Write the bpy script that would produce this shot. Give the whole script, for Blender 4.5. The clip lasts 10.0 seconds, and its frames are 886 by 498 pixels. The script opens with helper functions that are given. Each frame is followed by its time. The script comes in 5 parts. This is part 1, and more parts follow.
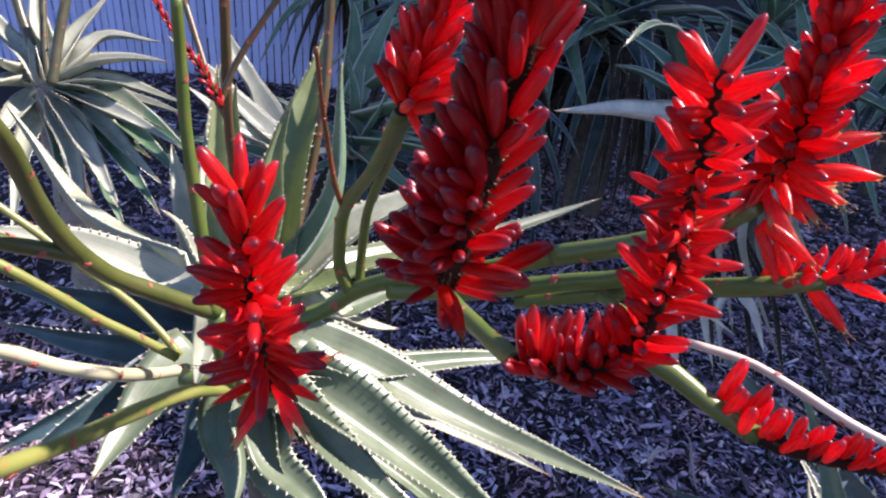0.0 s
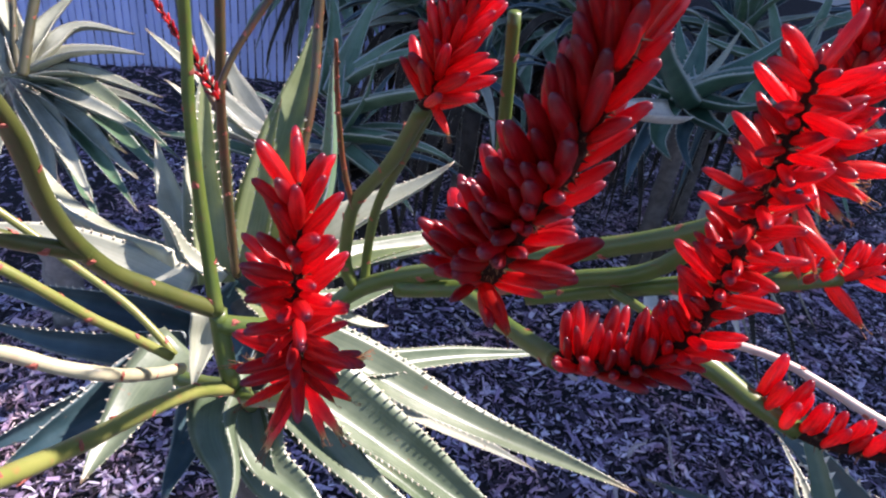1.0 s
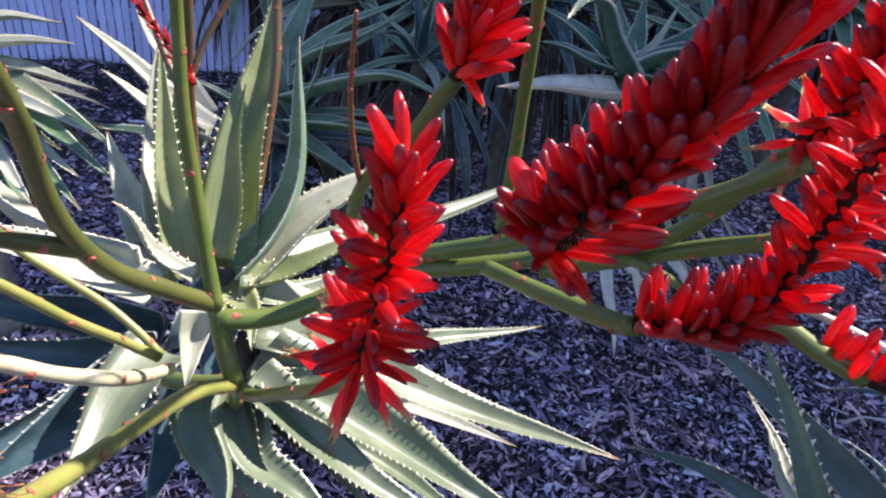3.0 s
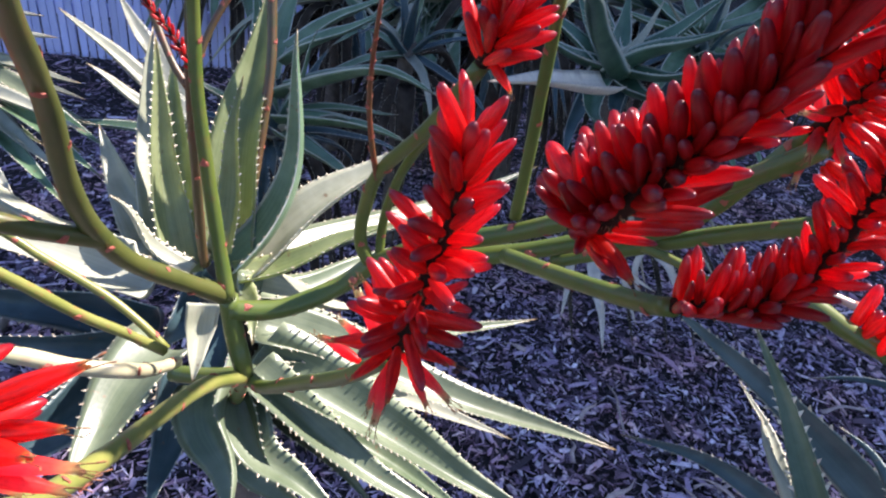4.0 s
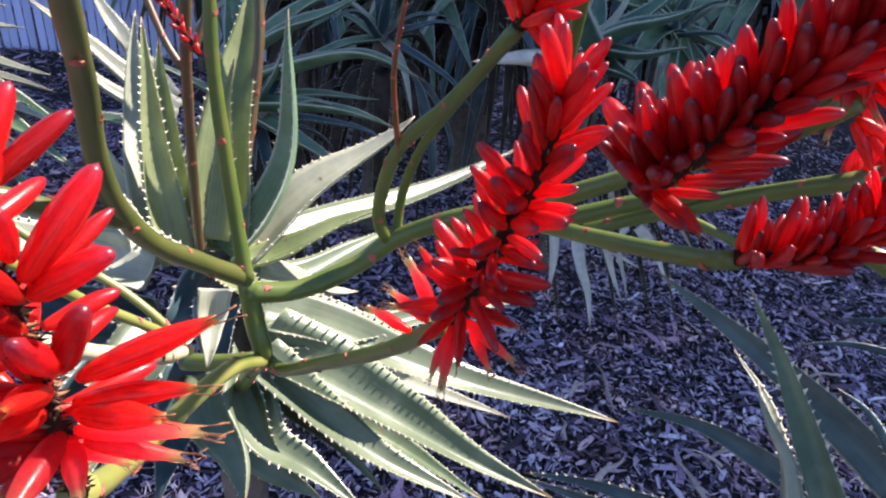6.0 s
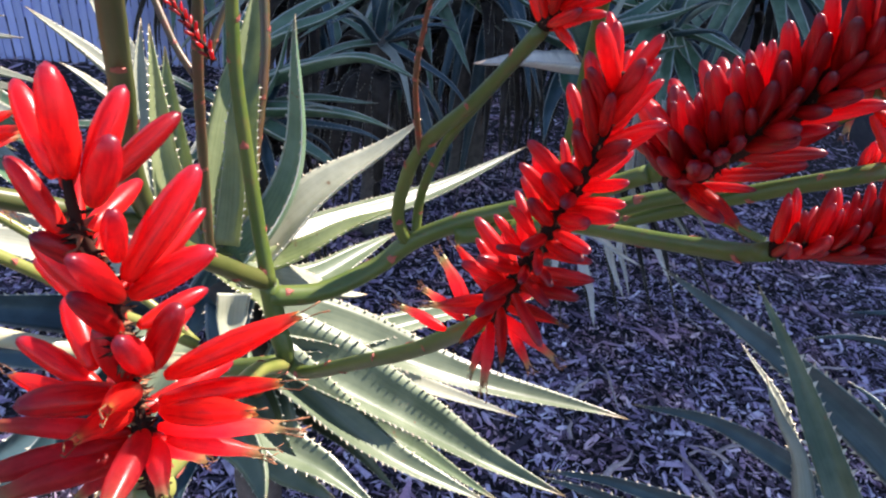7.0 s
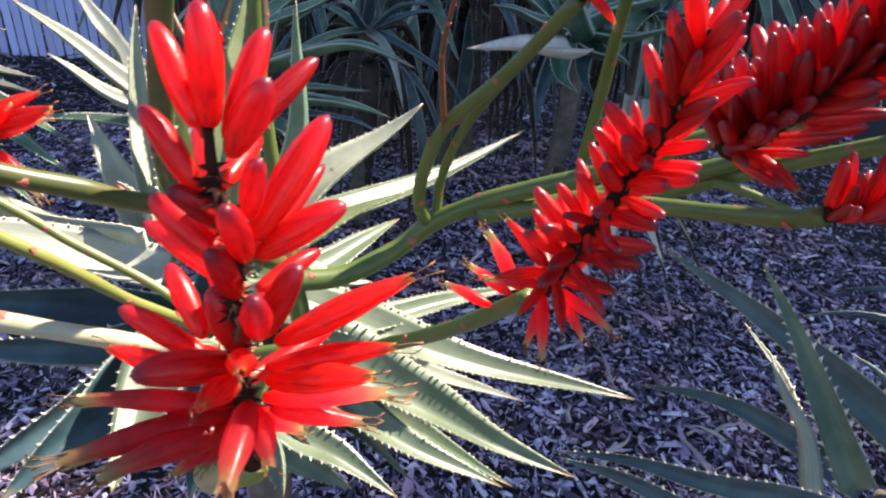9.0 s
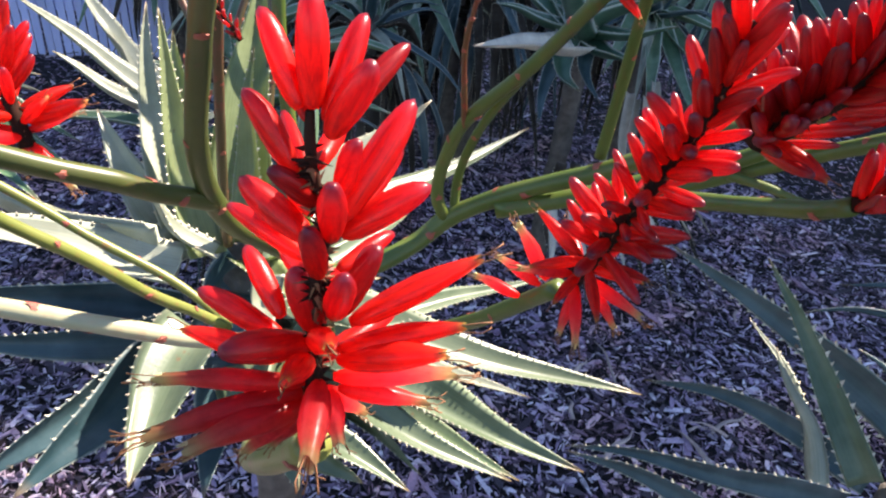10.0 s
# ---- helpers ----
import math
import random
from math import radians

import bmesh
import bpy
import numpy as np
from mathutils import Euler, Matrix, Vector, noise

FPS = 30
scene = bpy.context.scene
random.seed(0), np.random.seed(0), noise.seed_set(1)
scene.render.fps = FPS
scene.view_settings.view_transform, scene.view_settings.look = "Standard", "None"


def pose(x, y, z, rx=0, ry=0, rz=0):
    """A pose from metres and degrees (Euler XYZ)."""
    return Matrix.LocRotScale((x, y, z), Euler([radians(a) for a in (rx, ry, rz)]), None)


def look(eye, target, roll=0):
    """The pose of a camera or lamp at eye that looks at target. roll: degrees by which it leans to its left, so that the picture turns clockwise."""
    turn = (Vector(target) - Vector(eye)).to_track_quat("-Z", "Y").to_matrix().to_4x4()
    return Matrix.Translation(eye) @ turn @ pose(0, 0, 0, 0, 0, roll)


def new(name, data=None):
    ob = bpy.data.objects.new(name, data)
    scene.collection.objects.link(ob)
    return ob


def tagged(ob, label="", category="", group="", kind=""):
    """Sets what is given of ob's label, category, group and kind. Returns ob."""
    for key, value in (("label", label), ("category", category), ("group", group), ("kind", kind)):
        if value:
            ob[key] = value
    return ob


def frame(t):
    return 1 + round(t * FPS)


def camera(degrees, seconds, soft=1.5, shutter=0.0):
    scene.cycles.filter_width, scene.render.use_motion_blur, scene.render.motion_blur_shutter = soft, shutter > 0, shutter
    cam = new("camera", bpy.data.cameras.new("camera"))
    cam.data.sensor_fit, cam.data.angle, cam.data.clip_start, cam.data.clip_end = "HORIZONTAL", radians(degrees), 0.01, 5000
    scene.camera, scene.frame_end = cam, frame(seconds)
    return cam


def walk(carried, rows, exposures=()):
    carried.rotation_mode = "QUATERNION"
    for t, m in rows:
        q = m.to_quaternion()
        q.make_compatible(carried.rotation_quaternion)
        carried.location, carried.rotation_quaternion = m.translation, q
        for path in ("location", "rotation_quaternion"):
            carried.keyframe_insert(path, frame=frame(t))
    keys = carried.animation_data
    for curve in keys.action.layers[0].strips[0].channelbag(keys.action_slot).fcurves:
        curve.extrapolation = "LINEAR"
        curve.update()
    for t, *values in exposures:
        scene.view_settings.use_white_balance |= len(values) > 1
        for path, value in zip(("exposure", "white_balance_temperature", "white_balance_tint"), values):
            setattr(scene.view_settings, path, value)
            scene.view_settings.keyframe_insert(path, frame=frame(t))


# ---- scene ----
cam = camera(67.6, 10.0, soft=2.2, shutter=0.5)
PATH = [
    (0, (0.0808, 0.2272, 1.7813), (-0.0332, 1.0702, 1.2556), 6.34),
    (0.5, (0.0664, 0.2312, 1.7811), (-0.0346, 1.0756, 1.2550), 6.99),
    (1, (0.0432, 0.2253, 1.7742), (-0.0273, 1.0734, 1.2491), 7.82),
    (1.5, (0.0280, 0.2251, 1.7702), (-0.0055, 1.0745, 1.2436), 8.07),
    (2, (0.0072, 0.2254, 1.7614), (0.0032, 1.0754, 1.2347), 7.78),
    (2.5, (-0.0096, 0.2267, 1.7565), (0.0014, 1.0746, 1.2264), 7.74),
    (4, (-0.0576, 0.2173, 1.7450), (-0.0011, 1.0623, 1.2132), 8.93),
    (4.5, (-0.0720, 0.2153, 1.7379), (-0.0020, 1.0578, 1.2037), 8.78),
    (5, (-0.0848, 0.2159, 1.7339), (-0.0043, 1.0521, 1.1914), 8.83),
    (6.5, (-0.1168, 0.2129, 1.7212), (-0.0083, 1.0472, 1.1808), 8.25),
    (7, (-0.1296, 0.2105, 1.7213), (-0.0216, 1.0472, 1.1845), 7.64),
    (7.5, (-0.1344, 0.2103, 1.7173), (-0.0174, 1.0485, 1.1847), 7.47),
    (8, (-0.1376, 0.2142, 1.7155), (-0.0131, 1.0464, 1.1753), 7.51),
    (8.5, (-0.1488, 0.2117, 1.7141), (-0.0193, 1.0413, 1.1709), 7.53),
    (9, (-0.1664, 0.2129, 1.7060), (-0.0344, 1.0399, 1.1595), 7.25),
    (9.5, (-0.1840, 0.2120, 1.7036), (-0.0520, 1.0359, 1.1526), 7.35),
    (10, (-0.1880, 0.2071, 1.7031), (-0.0515, 1.0327, 1.1556), 7.37),
]
walk(cam, [(t, look(e, g, r)) for t, e, g, r in PATH], exposures=((0, 1.87, 5950, 25), (2, 2.01, 6000, 24), (4.5, 2.11, 6080, 21), (6.5, 2.13, 6200, 20), (8, 2.18, 6300, 18), (10, 2.21, 6450, 13)))

# ---- world, sun ----
world = bpy.data.worlds.new("world")
scene.world = world
world.use_nodes = True
wn = world.node_tree.nodes
sky = wn.new("ShaderNodeTexSky")
sky.sky_type = "NISHITA"
sky.sun_disc = False
SUN_AZ, SUN_EL = radians(60), radians(47)      # from the side, a little behind the plants
sky.sun_elevation = SUN_EL
sky.sun_rotation = SUN_AZ
sky.air_density, sky.dust_density, sky.ozone_density = 1.0, 0.3, 2.5
world.node_tree.links.new(sky.outputs[0], wn["Background"].inputs[0])
wn["Background"].inputs[1].default_value = 0.062
sun = new("sun", bpy.data.lights.new("sun", "SUN"))
sun.data.energy, sun.data.angle, sun.data.color = 4.0, radians(1.2), (1.0, 0.90, 0.76)
towards = Vector((math.sin(SUN_AZ) * math.cos(SUN_EL), math.cos(SUN_AZ) * math.cos(SUN_EL), math.sin(SUN_EL)))
sun.matrix_world = look(towards * 20, (0, 0, 0))


# ---- materials ----
def material(name):
    m = bpy.data.materials.new(name)
    m.use_nodes = True
    n, l = m.node_tree.nodes, m.node_tree.links
    return m, n, l, n["Principled BSDF"]


def ramp(n, stops):
    r = n.new("ShaderNodeValToRGB")
    e = r.color_ramp.elements
    while len(e) < len(stops):
        e.new(0.5)
    for k, (p, c) in zip(e, stops):
        k.position, k.color = p, (*c, 1)
    return r


def noise_node(n, l, scale, detail=4, coord=None, rough=0.55):
    t = n.new("ShaderNodeTexNoise")
    t.inputs["Scale"].default_value, t.inputs["Detail"].default_value = scale, detail
    t.inputs["Roughness"].default_value = rough
    if coord is not None:
        l.new(coord, t.inputs["Vector"])
    return t


def mixed(n, l, fac, a, b, how="MIX"):
    x = n.new("ShaderNodeMix")
    x.data_type, x.blend_type = "RGBA", how
    for sock, val in ((x.inputs[0], fac), (x.inputs[6], a), (x.inputs[7], b)):
        if isinstance(val, bpy.types.NodeSocket):
            l.new(val, sock)
        elif isinstance(val, tuple):
            sock.default_value = (*val, 1)
        else:
            sock.default_value = val
    return x.outputs[2]


def bumped(n, l, height, strength, distance, target):
    b = n.new("ShaderNodeBump")
    b.inputs["Strength"].default_value, b.inputs["Distance"].default_value = strength, distance
    l.new(height, b.inputs["Height"])
    l.new(b.outputs[0], target.inputs["Normal"])


def add_translucency(m, n, l, bsdf, colour, share):
    tr = n.new("ShaderNodeBsdfTranslucent")
    if isinstance(colour, tuple):
        tr.inputs[0].default_value = (*colour, 1)
    else:
        l.new(colour, tr.inputs[0])
    mx = n.new("ShaderNodeMixShader")
    mx.inputs[0].default_value = share
    l.new(bsdf.outputs[0], mx.inputs[1])
    l.new(tr.outputs[0], mx.inputs[2])
    l.new(mx.outputs[0], n["Material Output"].inputs[0])


def leaf_material(name, young, old, dark, glow=0.10, gloss=0.45, rough=0.34, rim=None):
    """Waxy grey-green leaf: bloom, faint length-wise streaks, brown scars, a paler margin."""
    m, n, l, b = material(name)
    uv = n.new("ShaderNodeUVMap").outputs[0]
    info = n.new("ShaderNodeObjectInfo")
    tc = n.new("ShaderNodeTexCoord")
    base = mixed(n, l, info.outputs["Random"], young, old)
    streak_map = n.new("ShaderNodeMapping")
    streak_map.inputs["Scale"].default_value = (30, 1.4, 1)
    l.new(uv, streak_map.inputs[0])
    st = noise_node(n, l, 1.0, 4, streak_map.outputs[0])
    c = mixed(n, l, ramp_out(n, l, st.outputs[0], ((0.35, (0, 0, 0)), (0.75, (0.6, 0.6, 0.6)))), base, dark)
    cloud = noise_node(n, l, 14, 5, tc.outputs["Object"])
    c = mixed(n, l, ramp_out(n, l, cloud.outputs[0], ((0.4, (0, 0, 0)), (0.7, (0.55, 0.55, 0.55)))), c, tuple(min(1, x * 1.35 + 0.03) for x in old))
    scar = noise_node(n, l, 55, 2, tc.outputs["Object"])
    c = mixed(n, l, ramp_out(n, l, scar.outputs[0], ((0.70, (0, 0, 0)), (0.76, (0.8, 0.8, 0.8)))), c, (0.16, 0.10, 0.055))
    sep = n.new("ShaderNodeSeparateXYZ")
    l.new(uv, sep.inputs[0])
    tip = ramp_out(n, l, sep.outputs[1], ((0.90, (0, 0, 0)), (1.0, (0.8, 0.8, 0.8))))
    c = mixed(n, l, tip, c, (0.22, 0.13, 0.07))
    off = n.new("ShaderNodeMath")
    off.operation = "SUBTRACT"
    off.inputs[1].default_value = 0.5
    l.new(sep.outputs[0], off.inputs[0])
    away = n.new("ShaderNodeMath")
    away.operation = "ABSOLUTE"
    l.new(off.outputs[0], away.inputs[0])
    margin = ramp_out(n, l, away.outputs[0], ((0.452 if not rim else 0.435, (0, 0, 0)), (0.492 if not rim else 0.47, (0.75, 0.75, 0.75))))
    c = mixed(n, l, margin, c, rim or tuple(min(0.6, x * 1.6 + 0.05) for x in old))
    l.new(c, b.inputs["Base Color"])
    b.inputs["Roughness"].default_value = rough
    b.inputs["Specular IOR Level"].default_value = gloss
    fine = noise_node(n, l, 160, 3, tc.outputs["Object"])
    bumped(n, l, fine.outputs[0], 0.25, 0.001, b)
    shine = mixed(n, l, 1.0, c, (1.6, 1.5, 1.15), "MULTIPLY")
    add_translucency(m, n, l, b, shine, glow)
    return m


def ramp_out(n, l, source, stops):
    r = ramp(n, stops)
    l.new(source, r.inputs[0])
    return r.outputs[0]


LEAF = leaf_material("leaf_grey_green", (0.088, 0.126, 0.066), (0.135, 0.160, 0.098), (0.038, 0.062, 0.040))
# Pale waxy copy of the leaf; sunlight on it is put into the colour.
LEAF_PALE = leaf_material("leaf_pale_sunlit", (0.27, 0.285, 0.195), (0.34, 0.345, 0.27), (0.15, 0.18, 0.125))
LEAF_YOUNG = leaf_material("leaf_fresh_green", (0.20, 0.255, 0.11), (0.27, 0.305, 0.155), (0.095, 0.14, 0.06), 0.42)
# Shaded green copy; its pale rim also stands for light on the edges.
LEAF_SHADE = leaf_material("leaf_shaded_green", (0.085, 0.165, 0.080), (0.140, 0.215, 0.128), (0.026, 0.060, 0.036), rim=(0.70, 0.74, 0.66))
LEAF_DEEP = leaf_material("leaf_deep_green", (0.042, 0.105, 0.062), (0.075, 0.150, 0.092), (0.018, 0.048, 0.032), 0.12, 0.5, 0.30, rim=(0.74, 0.78, 0.70))
# Pale dry leaves whose sunlight is put into the colour.
LEAF_SUNLIT = leaf_material("leaf_sunlit_dry", (0.56, 0.52, 0.44), (0.70, 0.66, 0.58), (0.36, 0.31, 0.25), 0.2, 0.15, 0.8)
# Shaded copy of the leaf: shade and its blue cast painted into colour.
LEAF_DARK = leaf_material("leaf_shaded_blue_green", (0.024, 0.055, 0.064), (0.046, 0.086, 0.098), (0.014, 0.031, 0.036), gloss=0.45, rough=0.36, rim=(0.34, 0.38, 0.36))
# Withered leaves, near black: deep shade round the trunks is put in their colour.
LEAF_OLD_SHADED = leaf_material("leaf_withered_shaded", (0.030, 0.025, 0.020), (0.058, 0.046, 0.036), (0.012, 0.010, 0.008), 0.04, 0.1, 0.85)
LEAF_DEAD = leaf_material("leaf_dry", (0.33, 0.29, 0.22), (0.42, 0.36, 0.28), (0.17, 0.13, 0.09), 0.12, 0.15, 0.8)


def plain_material(name, a, b2, scale=40, rough=0.5, bump=0.3, distance=0.001, spread=0.0):
    m, n, l, b = material(name)
    tc = n.new("ShaderNodeTexCoord")
    t = noise_node(n, l, scale, 5, tc.outputs["Object"])
    c = mixed(n, l, ramp_out(n, l, t.outputs[0], ((0.3, (0, 0, 0)), (0.7, (1, 1, 1)))), a, b2)
    if spread:
        info = n.new("ShaderNodeObjectInfo")
        hsv = n.new("ShaderNodeHueSaturation")
        mr = n.new("ShaderNodeMapRange")
        mr.inputs[3].default_value, mr.inputs[4].default_value = 1 - spread, 1 + spread
        l.new(info.outputs["Random"], mr.inputs[0])
        l.new(mr.outputs[0], hsv.inputs["Value"])
        l.new(c, hsv.inputs["Color"])
        c = hsv.outputs[0]
    l.new(c, b.inputs["Base Color"])
    b.inputs["Roughness"].default_value = rough
    bumped(n, l, t.outputs[0], bump, distance, b)
    return m


TOOTH = plain_material("tooth_pale", (0.62, 0.62, 0.48), (0.50, 0.38, 0.27), 90, 0.4)
BRACT = plain_material("bract_dry_pink", (0.26, 0.04, 0.03), (0.42, 0.14, 0.09), 200, 0.6)
TRUNK = plain_material("trunk_bark", (0.065, 0.055, 0.045), (0.15, 0.125, 0.105), 30, 0.85, 0.8, 0.01)
TRUNK_PALE = plain_material("trunk_grey", (0.18, 0.16, 0.14), (0.30, 0.27, 0.24), 30, 0.85, 0.8, 0.01)


def stalk_material(name, low, high, blush):
    m, n, l, b = material(name)
    tc = n.new("ShaderNodeTexCoord")
    t = noise_node(n, l, 22, 4, tc.outputs["Object"])
    c = mixed(n, l, ramp_out(n, l, t.outputs[0], ((0.3, (0, 0, 0)), (0.7, (1, 1, 1)))), low, high)
    t2 = noise_node(n, l, 60, 3, tc.outputs["Object"])
    c = mixed(n, l, ramp_out(n, l, t2.outputs[0], ((0.58, (0, 0, 0)), (0.72, (0.55, 0.55, 0.55)))), c, blush)
    l.new(c, b.inputs["Base Color"])
    b.inputs["Roughness"].default_value = 0.38
    bumped(n, l, t2.outputs[0], 0.15, 0.0006, b)
    return m


STALK = stalk_material("stalk_olive", (0.058, 0.096, 0.014), (0.10, 0.125, 0.024), (0.13, 0.085, 0.028))
STALK_YELLOW = stalk_material("stalk_yellow_green", (0.135, 0.16, 0.03), (0.21, 0.21, 0.055), (0.27, 0.10, 0.05))
STALK_CREAM = stalk_material("stalk_straw", (0.36, 0.34, 0.20), (0.46, 0.42, 0.27), (0.40, 0.28, 0.18))
STALK_BRONZE = stalk_material("stalk_bronze", (0.05, 0.064, 0.013), (0.082, 0.088, 0.02), (0.10, 0.055, 0.022))
STALK_DRY = stalk_material("stalk_dry", (0.42, 0.30, 0.25), (0.50, 0.40, 0.34), (0.36, 0.18, 0.15))
STALK_RED = stalk_material("stalk_reddish", (0.060, 0.058, 0.020), (0.105, 0.050, 0.024), (0.19, 0.035, 0.025))
STALK_SPIKE = stalk_material("stalk_red_spike", (0.10, 0.06, 0.02), (0.20, 0.035, 0.02), (0.34, 0.025, 0.02))
STALK_BROWN = stalk_material("stalk_brown", (0.045, 0.048, 0.022), (0.075, 0.066, 0.034), (0.08, 0.05, 0.03))
AXIS = stalk_material("raceme_axis", (0.020, 0.010, 0.008), (0.042, 0.018, 0.012), (0.06, 0.01, 0.008))

AXIS.node_tree.nodes["Principled BSDF"].inputs["Roughness"].default_value = 0.9
AXIS.node_tree.nodes["Principled BSDF"].inputs["Specular IOR Level"].default_value = 0.1


def flower_material(name, stops, share, veins=0.5):
    """Waxy petals; colour runs along the tube (local z, 0 to 1)."""
    m, n, l, b = material(name)
    tc = n.new("ShaderNodeTexCoord")
    sep = n.new("ShaderNodeSeparateXYZ")
    l.new(tc.outputs["Object"], sep.inputs[0])
    c = ramp_out(n, l, sep.outputs[2], stops)
    t = noise_node(n, l, 9, 3, tc.outputs["Object"])
    c = mixed(n, l, ramp_out(n, l, t.outputs[0], ((0.45, (0, 0, 0)), (0.75, (0.35, 0.35, 0.35)))), c, (0.45, 0.01, 0.02))
    along = n.new("ShaderNodeMapping")
    along.inputs["Scale"].default_value = (26, 26, 1.6)
    l.new(tc.outputs["Object"], along.inputs[0])
    vein = noise_node(n, l, 1.0, 3, along.outputs[0])
    c = mixed(n, l, ramp_out(n, l, vein.outputs[0], ((0.46, (0, 0, 0)), (0.66, (veins, veins, veins)))), c, (0.34, 0.006, 0.012))
    info = n.new("ShaderNodeObjectInfo")
    hsv = n.new("ShaderNodeHueSaturation")
    mr = n.new("ShaderNodeMapRange")
    mr.inputs[3].default_value, mr.inputs[4].default_value = 0.72, 1.2
    l.new(info.outputs["Random"], mr.inputs[0])
    l.new(mr.outputs[0], hsv.inputs["Value"])
    l.new(c, hsv.inputs["Color"])
    l.new(hsv.outputs[0], b.inputs["Base Color"])
    b.inputs["Roughness"].default_value = 0.36
    b.inputs["Coat Weight"].default_value = 0.6
    b.inputs["Coat Roughness"].default_value = 0.22
    b.inputs["Specular IOR Level"].default_value = 0.5
    fine = noise_node(n, l, 40, 2, tc.outputs["Object"])
    bumped(n, l, fine.outputs[0], 0.08, 0.05, b)
    glow = mixed(n, l, 1.0, hsv.outputs[0], (1.15, 2.3, 2.8), "MULTIPLY")
    add_translucency(m, n, l, b, glow, share)
    return m


BUD = flower_material("bud_red", ((0.0, (0.88, 0.030, 0.012)), (0.5, (0.84, 0.020, 0.015)), (0.84, (0.68, 0.018, 0.024)), (0.95, (0.36, 0.03, 0.05)), (1.0, (0.17, 0.055, 0.085))), 0.60)
DARK_BUD = flower_material("bud_crimson", ((0.0, (0.74, 0.022, 0.010)), (0.5, (0.66, 0.014, 0.012)), (0.84, (0.47, 0.014, 0.022)), (1.0, (0.18, 0.05, 0.07))), 0.54)
FLOWER = flower_material("flower_scarlet", ((0.0, (0.90, 0.034, 0.014)), (0.8, (0.86, 0.03, 0.018)), (0.91, (0.60, 0.06, 0.03)), (1.0, (0.56, 0.30, 0.06))), 0.7)
SPENT = flower_material("flower_open", ((0.0, (0.90, 0.032, 0.020)), (0.5, (0.90, 0.06, 0.07)), (0.76, (0.78, 0.12, 0.09)), (0.96, (0.60, 0.34, 0.16))), 0.8, 0.2)
STAMEN = plain_material("stamen_brown", (0.16, 0.05, 0.03), (0.30, 0.14, 0.05), 300, 0.7)


# ---- mesh helpers ----
def part(name, bm, mats, parent, label="", smooth=True):
    me = bpy.data.meshes.new(name)
    bm.normal_update()
    bm.to_mesh(me)
    bm.free()
    for mt in (mats if isinstance(mats, (list, tuple)) else [mats]):
        me.materials.append(mt)
    if smooth:
        me.polygons.foreach_set("use_smooth", [True] * len(me.polygons))
    ob = new(name, me)
    if parent is not None:
        ob.parent = parent
        ob.matrix_parent_inverse = parent.matrix_world.inverted()
    if label:
        tagged(ob, label)
    return ob


def spline(pts, count):
    """Smooth curve (centripetal-like Catmull-Rom) through a few points, evenly spaced by length."""
    p = [Vector(q) for q in pts]
    p = [p[0] * 2 - p[1]] + p + [p[-1] * 2 - p[-2]]
    fine = []
    for i in range(1, len(p) - 2):
        a, b, c, d = p[i - 1:i + 3]
        for k in range(16):
            t = k / 16
            fine.append(0.5 * ((2 * b) + (c - a) * t + (2 * a - 5 * b + 4 * c - d) * t * t + (3 * b - a - 3 * c + d) * t ** 3))
    fine.append(p[-2])
    acc = [0.0]
    for a, b in zip(fine, fine[1:]):
        acc.append(acc[-1] + (b - a).length)
    res, j = [], 0
    for k in range(count):
        s = acc[-1] * k / (count - 1)
        while j < len(acc) - 2 and acc[j + 1] < s:
            j += 1
        f = (s - acc[j]) / max(1e-9, acc[j + 1] - acc[j])
        res.append(fine[j].lerp(fine[j + 1], f))
    return res, acc[-1]


def tangents(c):
    return [(c[min(i + 1, len(c) - 1)] - c[max(i - 1, 0)]).normalized() for i in range(len(c))]


# ---- aloe parts ----
AXES = {}


def aloe(centre, axis, label, trunk=0.0):
    root = new("aloe_plant")
    root.location = (centre[0], centre[1], 0.0)
    bpy.context.view_layer.update()
    tagged(root, label, "aloe plant", "aloes in the bed")
    AXES[root] = (Vector(centre), Vector(axis).normalized())
    rnd = random.Random(int(centre[0] * 1000))
    r = trunk or 0.04
    bm = bmesh.new()
    rings = []
    top = centre[2] + 0.01
    for i in range(15):
        z = -0.03 + (top + 0.03) * i / 14
        ring = []
        for k in range(14):
            a = k * math.tau / 14
            rr = r * (1.25 - 0.35 * i / 14 + 0.10 * math.sin(i * 2.4 + k * 0.9)) * (1 + rnd.uniform(-0.07, 0.07))
            ring.append(bm.verts.new((centre[0] + rr * math.cos(a), centre[1] + rr * math.sin(a), z)))
        rings.append(ring)
    for a, b in zip(rings, rings[1:]):
        for k in range(14):
            bm.faces.new((a[k], a[(k + 1) % 14], b[(k + 1) % 14], b[k]))
    bm.faces.new(list(reversed(rings[0])))
    bm.faces.new(rings[-1])
    part("trunk", bm, TRUNK_PALE if trunk else TRUNK, root, "bare grey-brown trunk ringed with leaf scars")
    return root


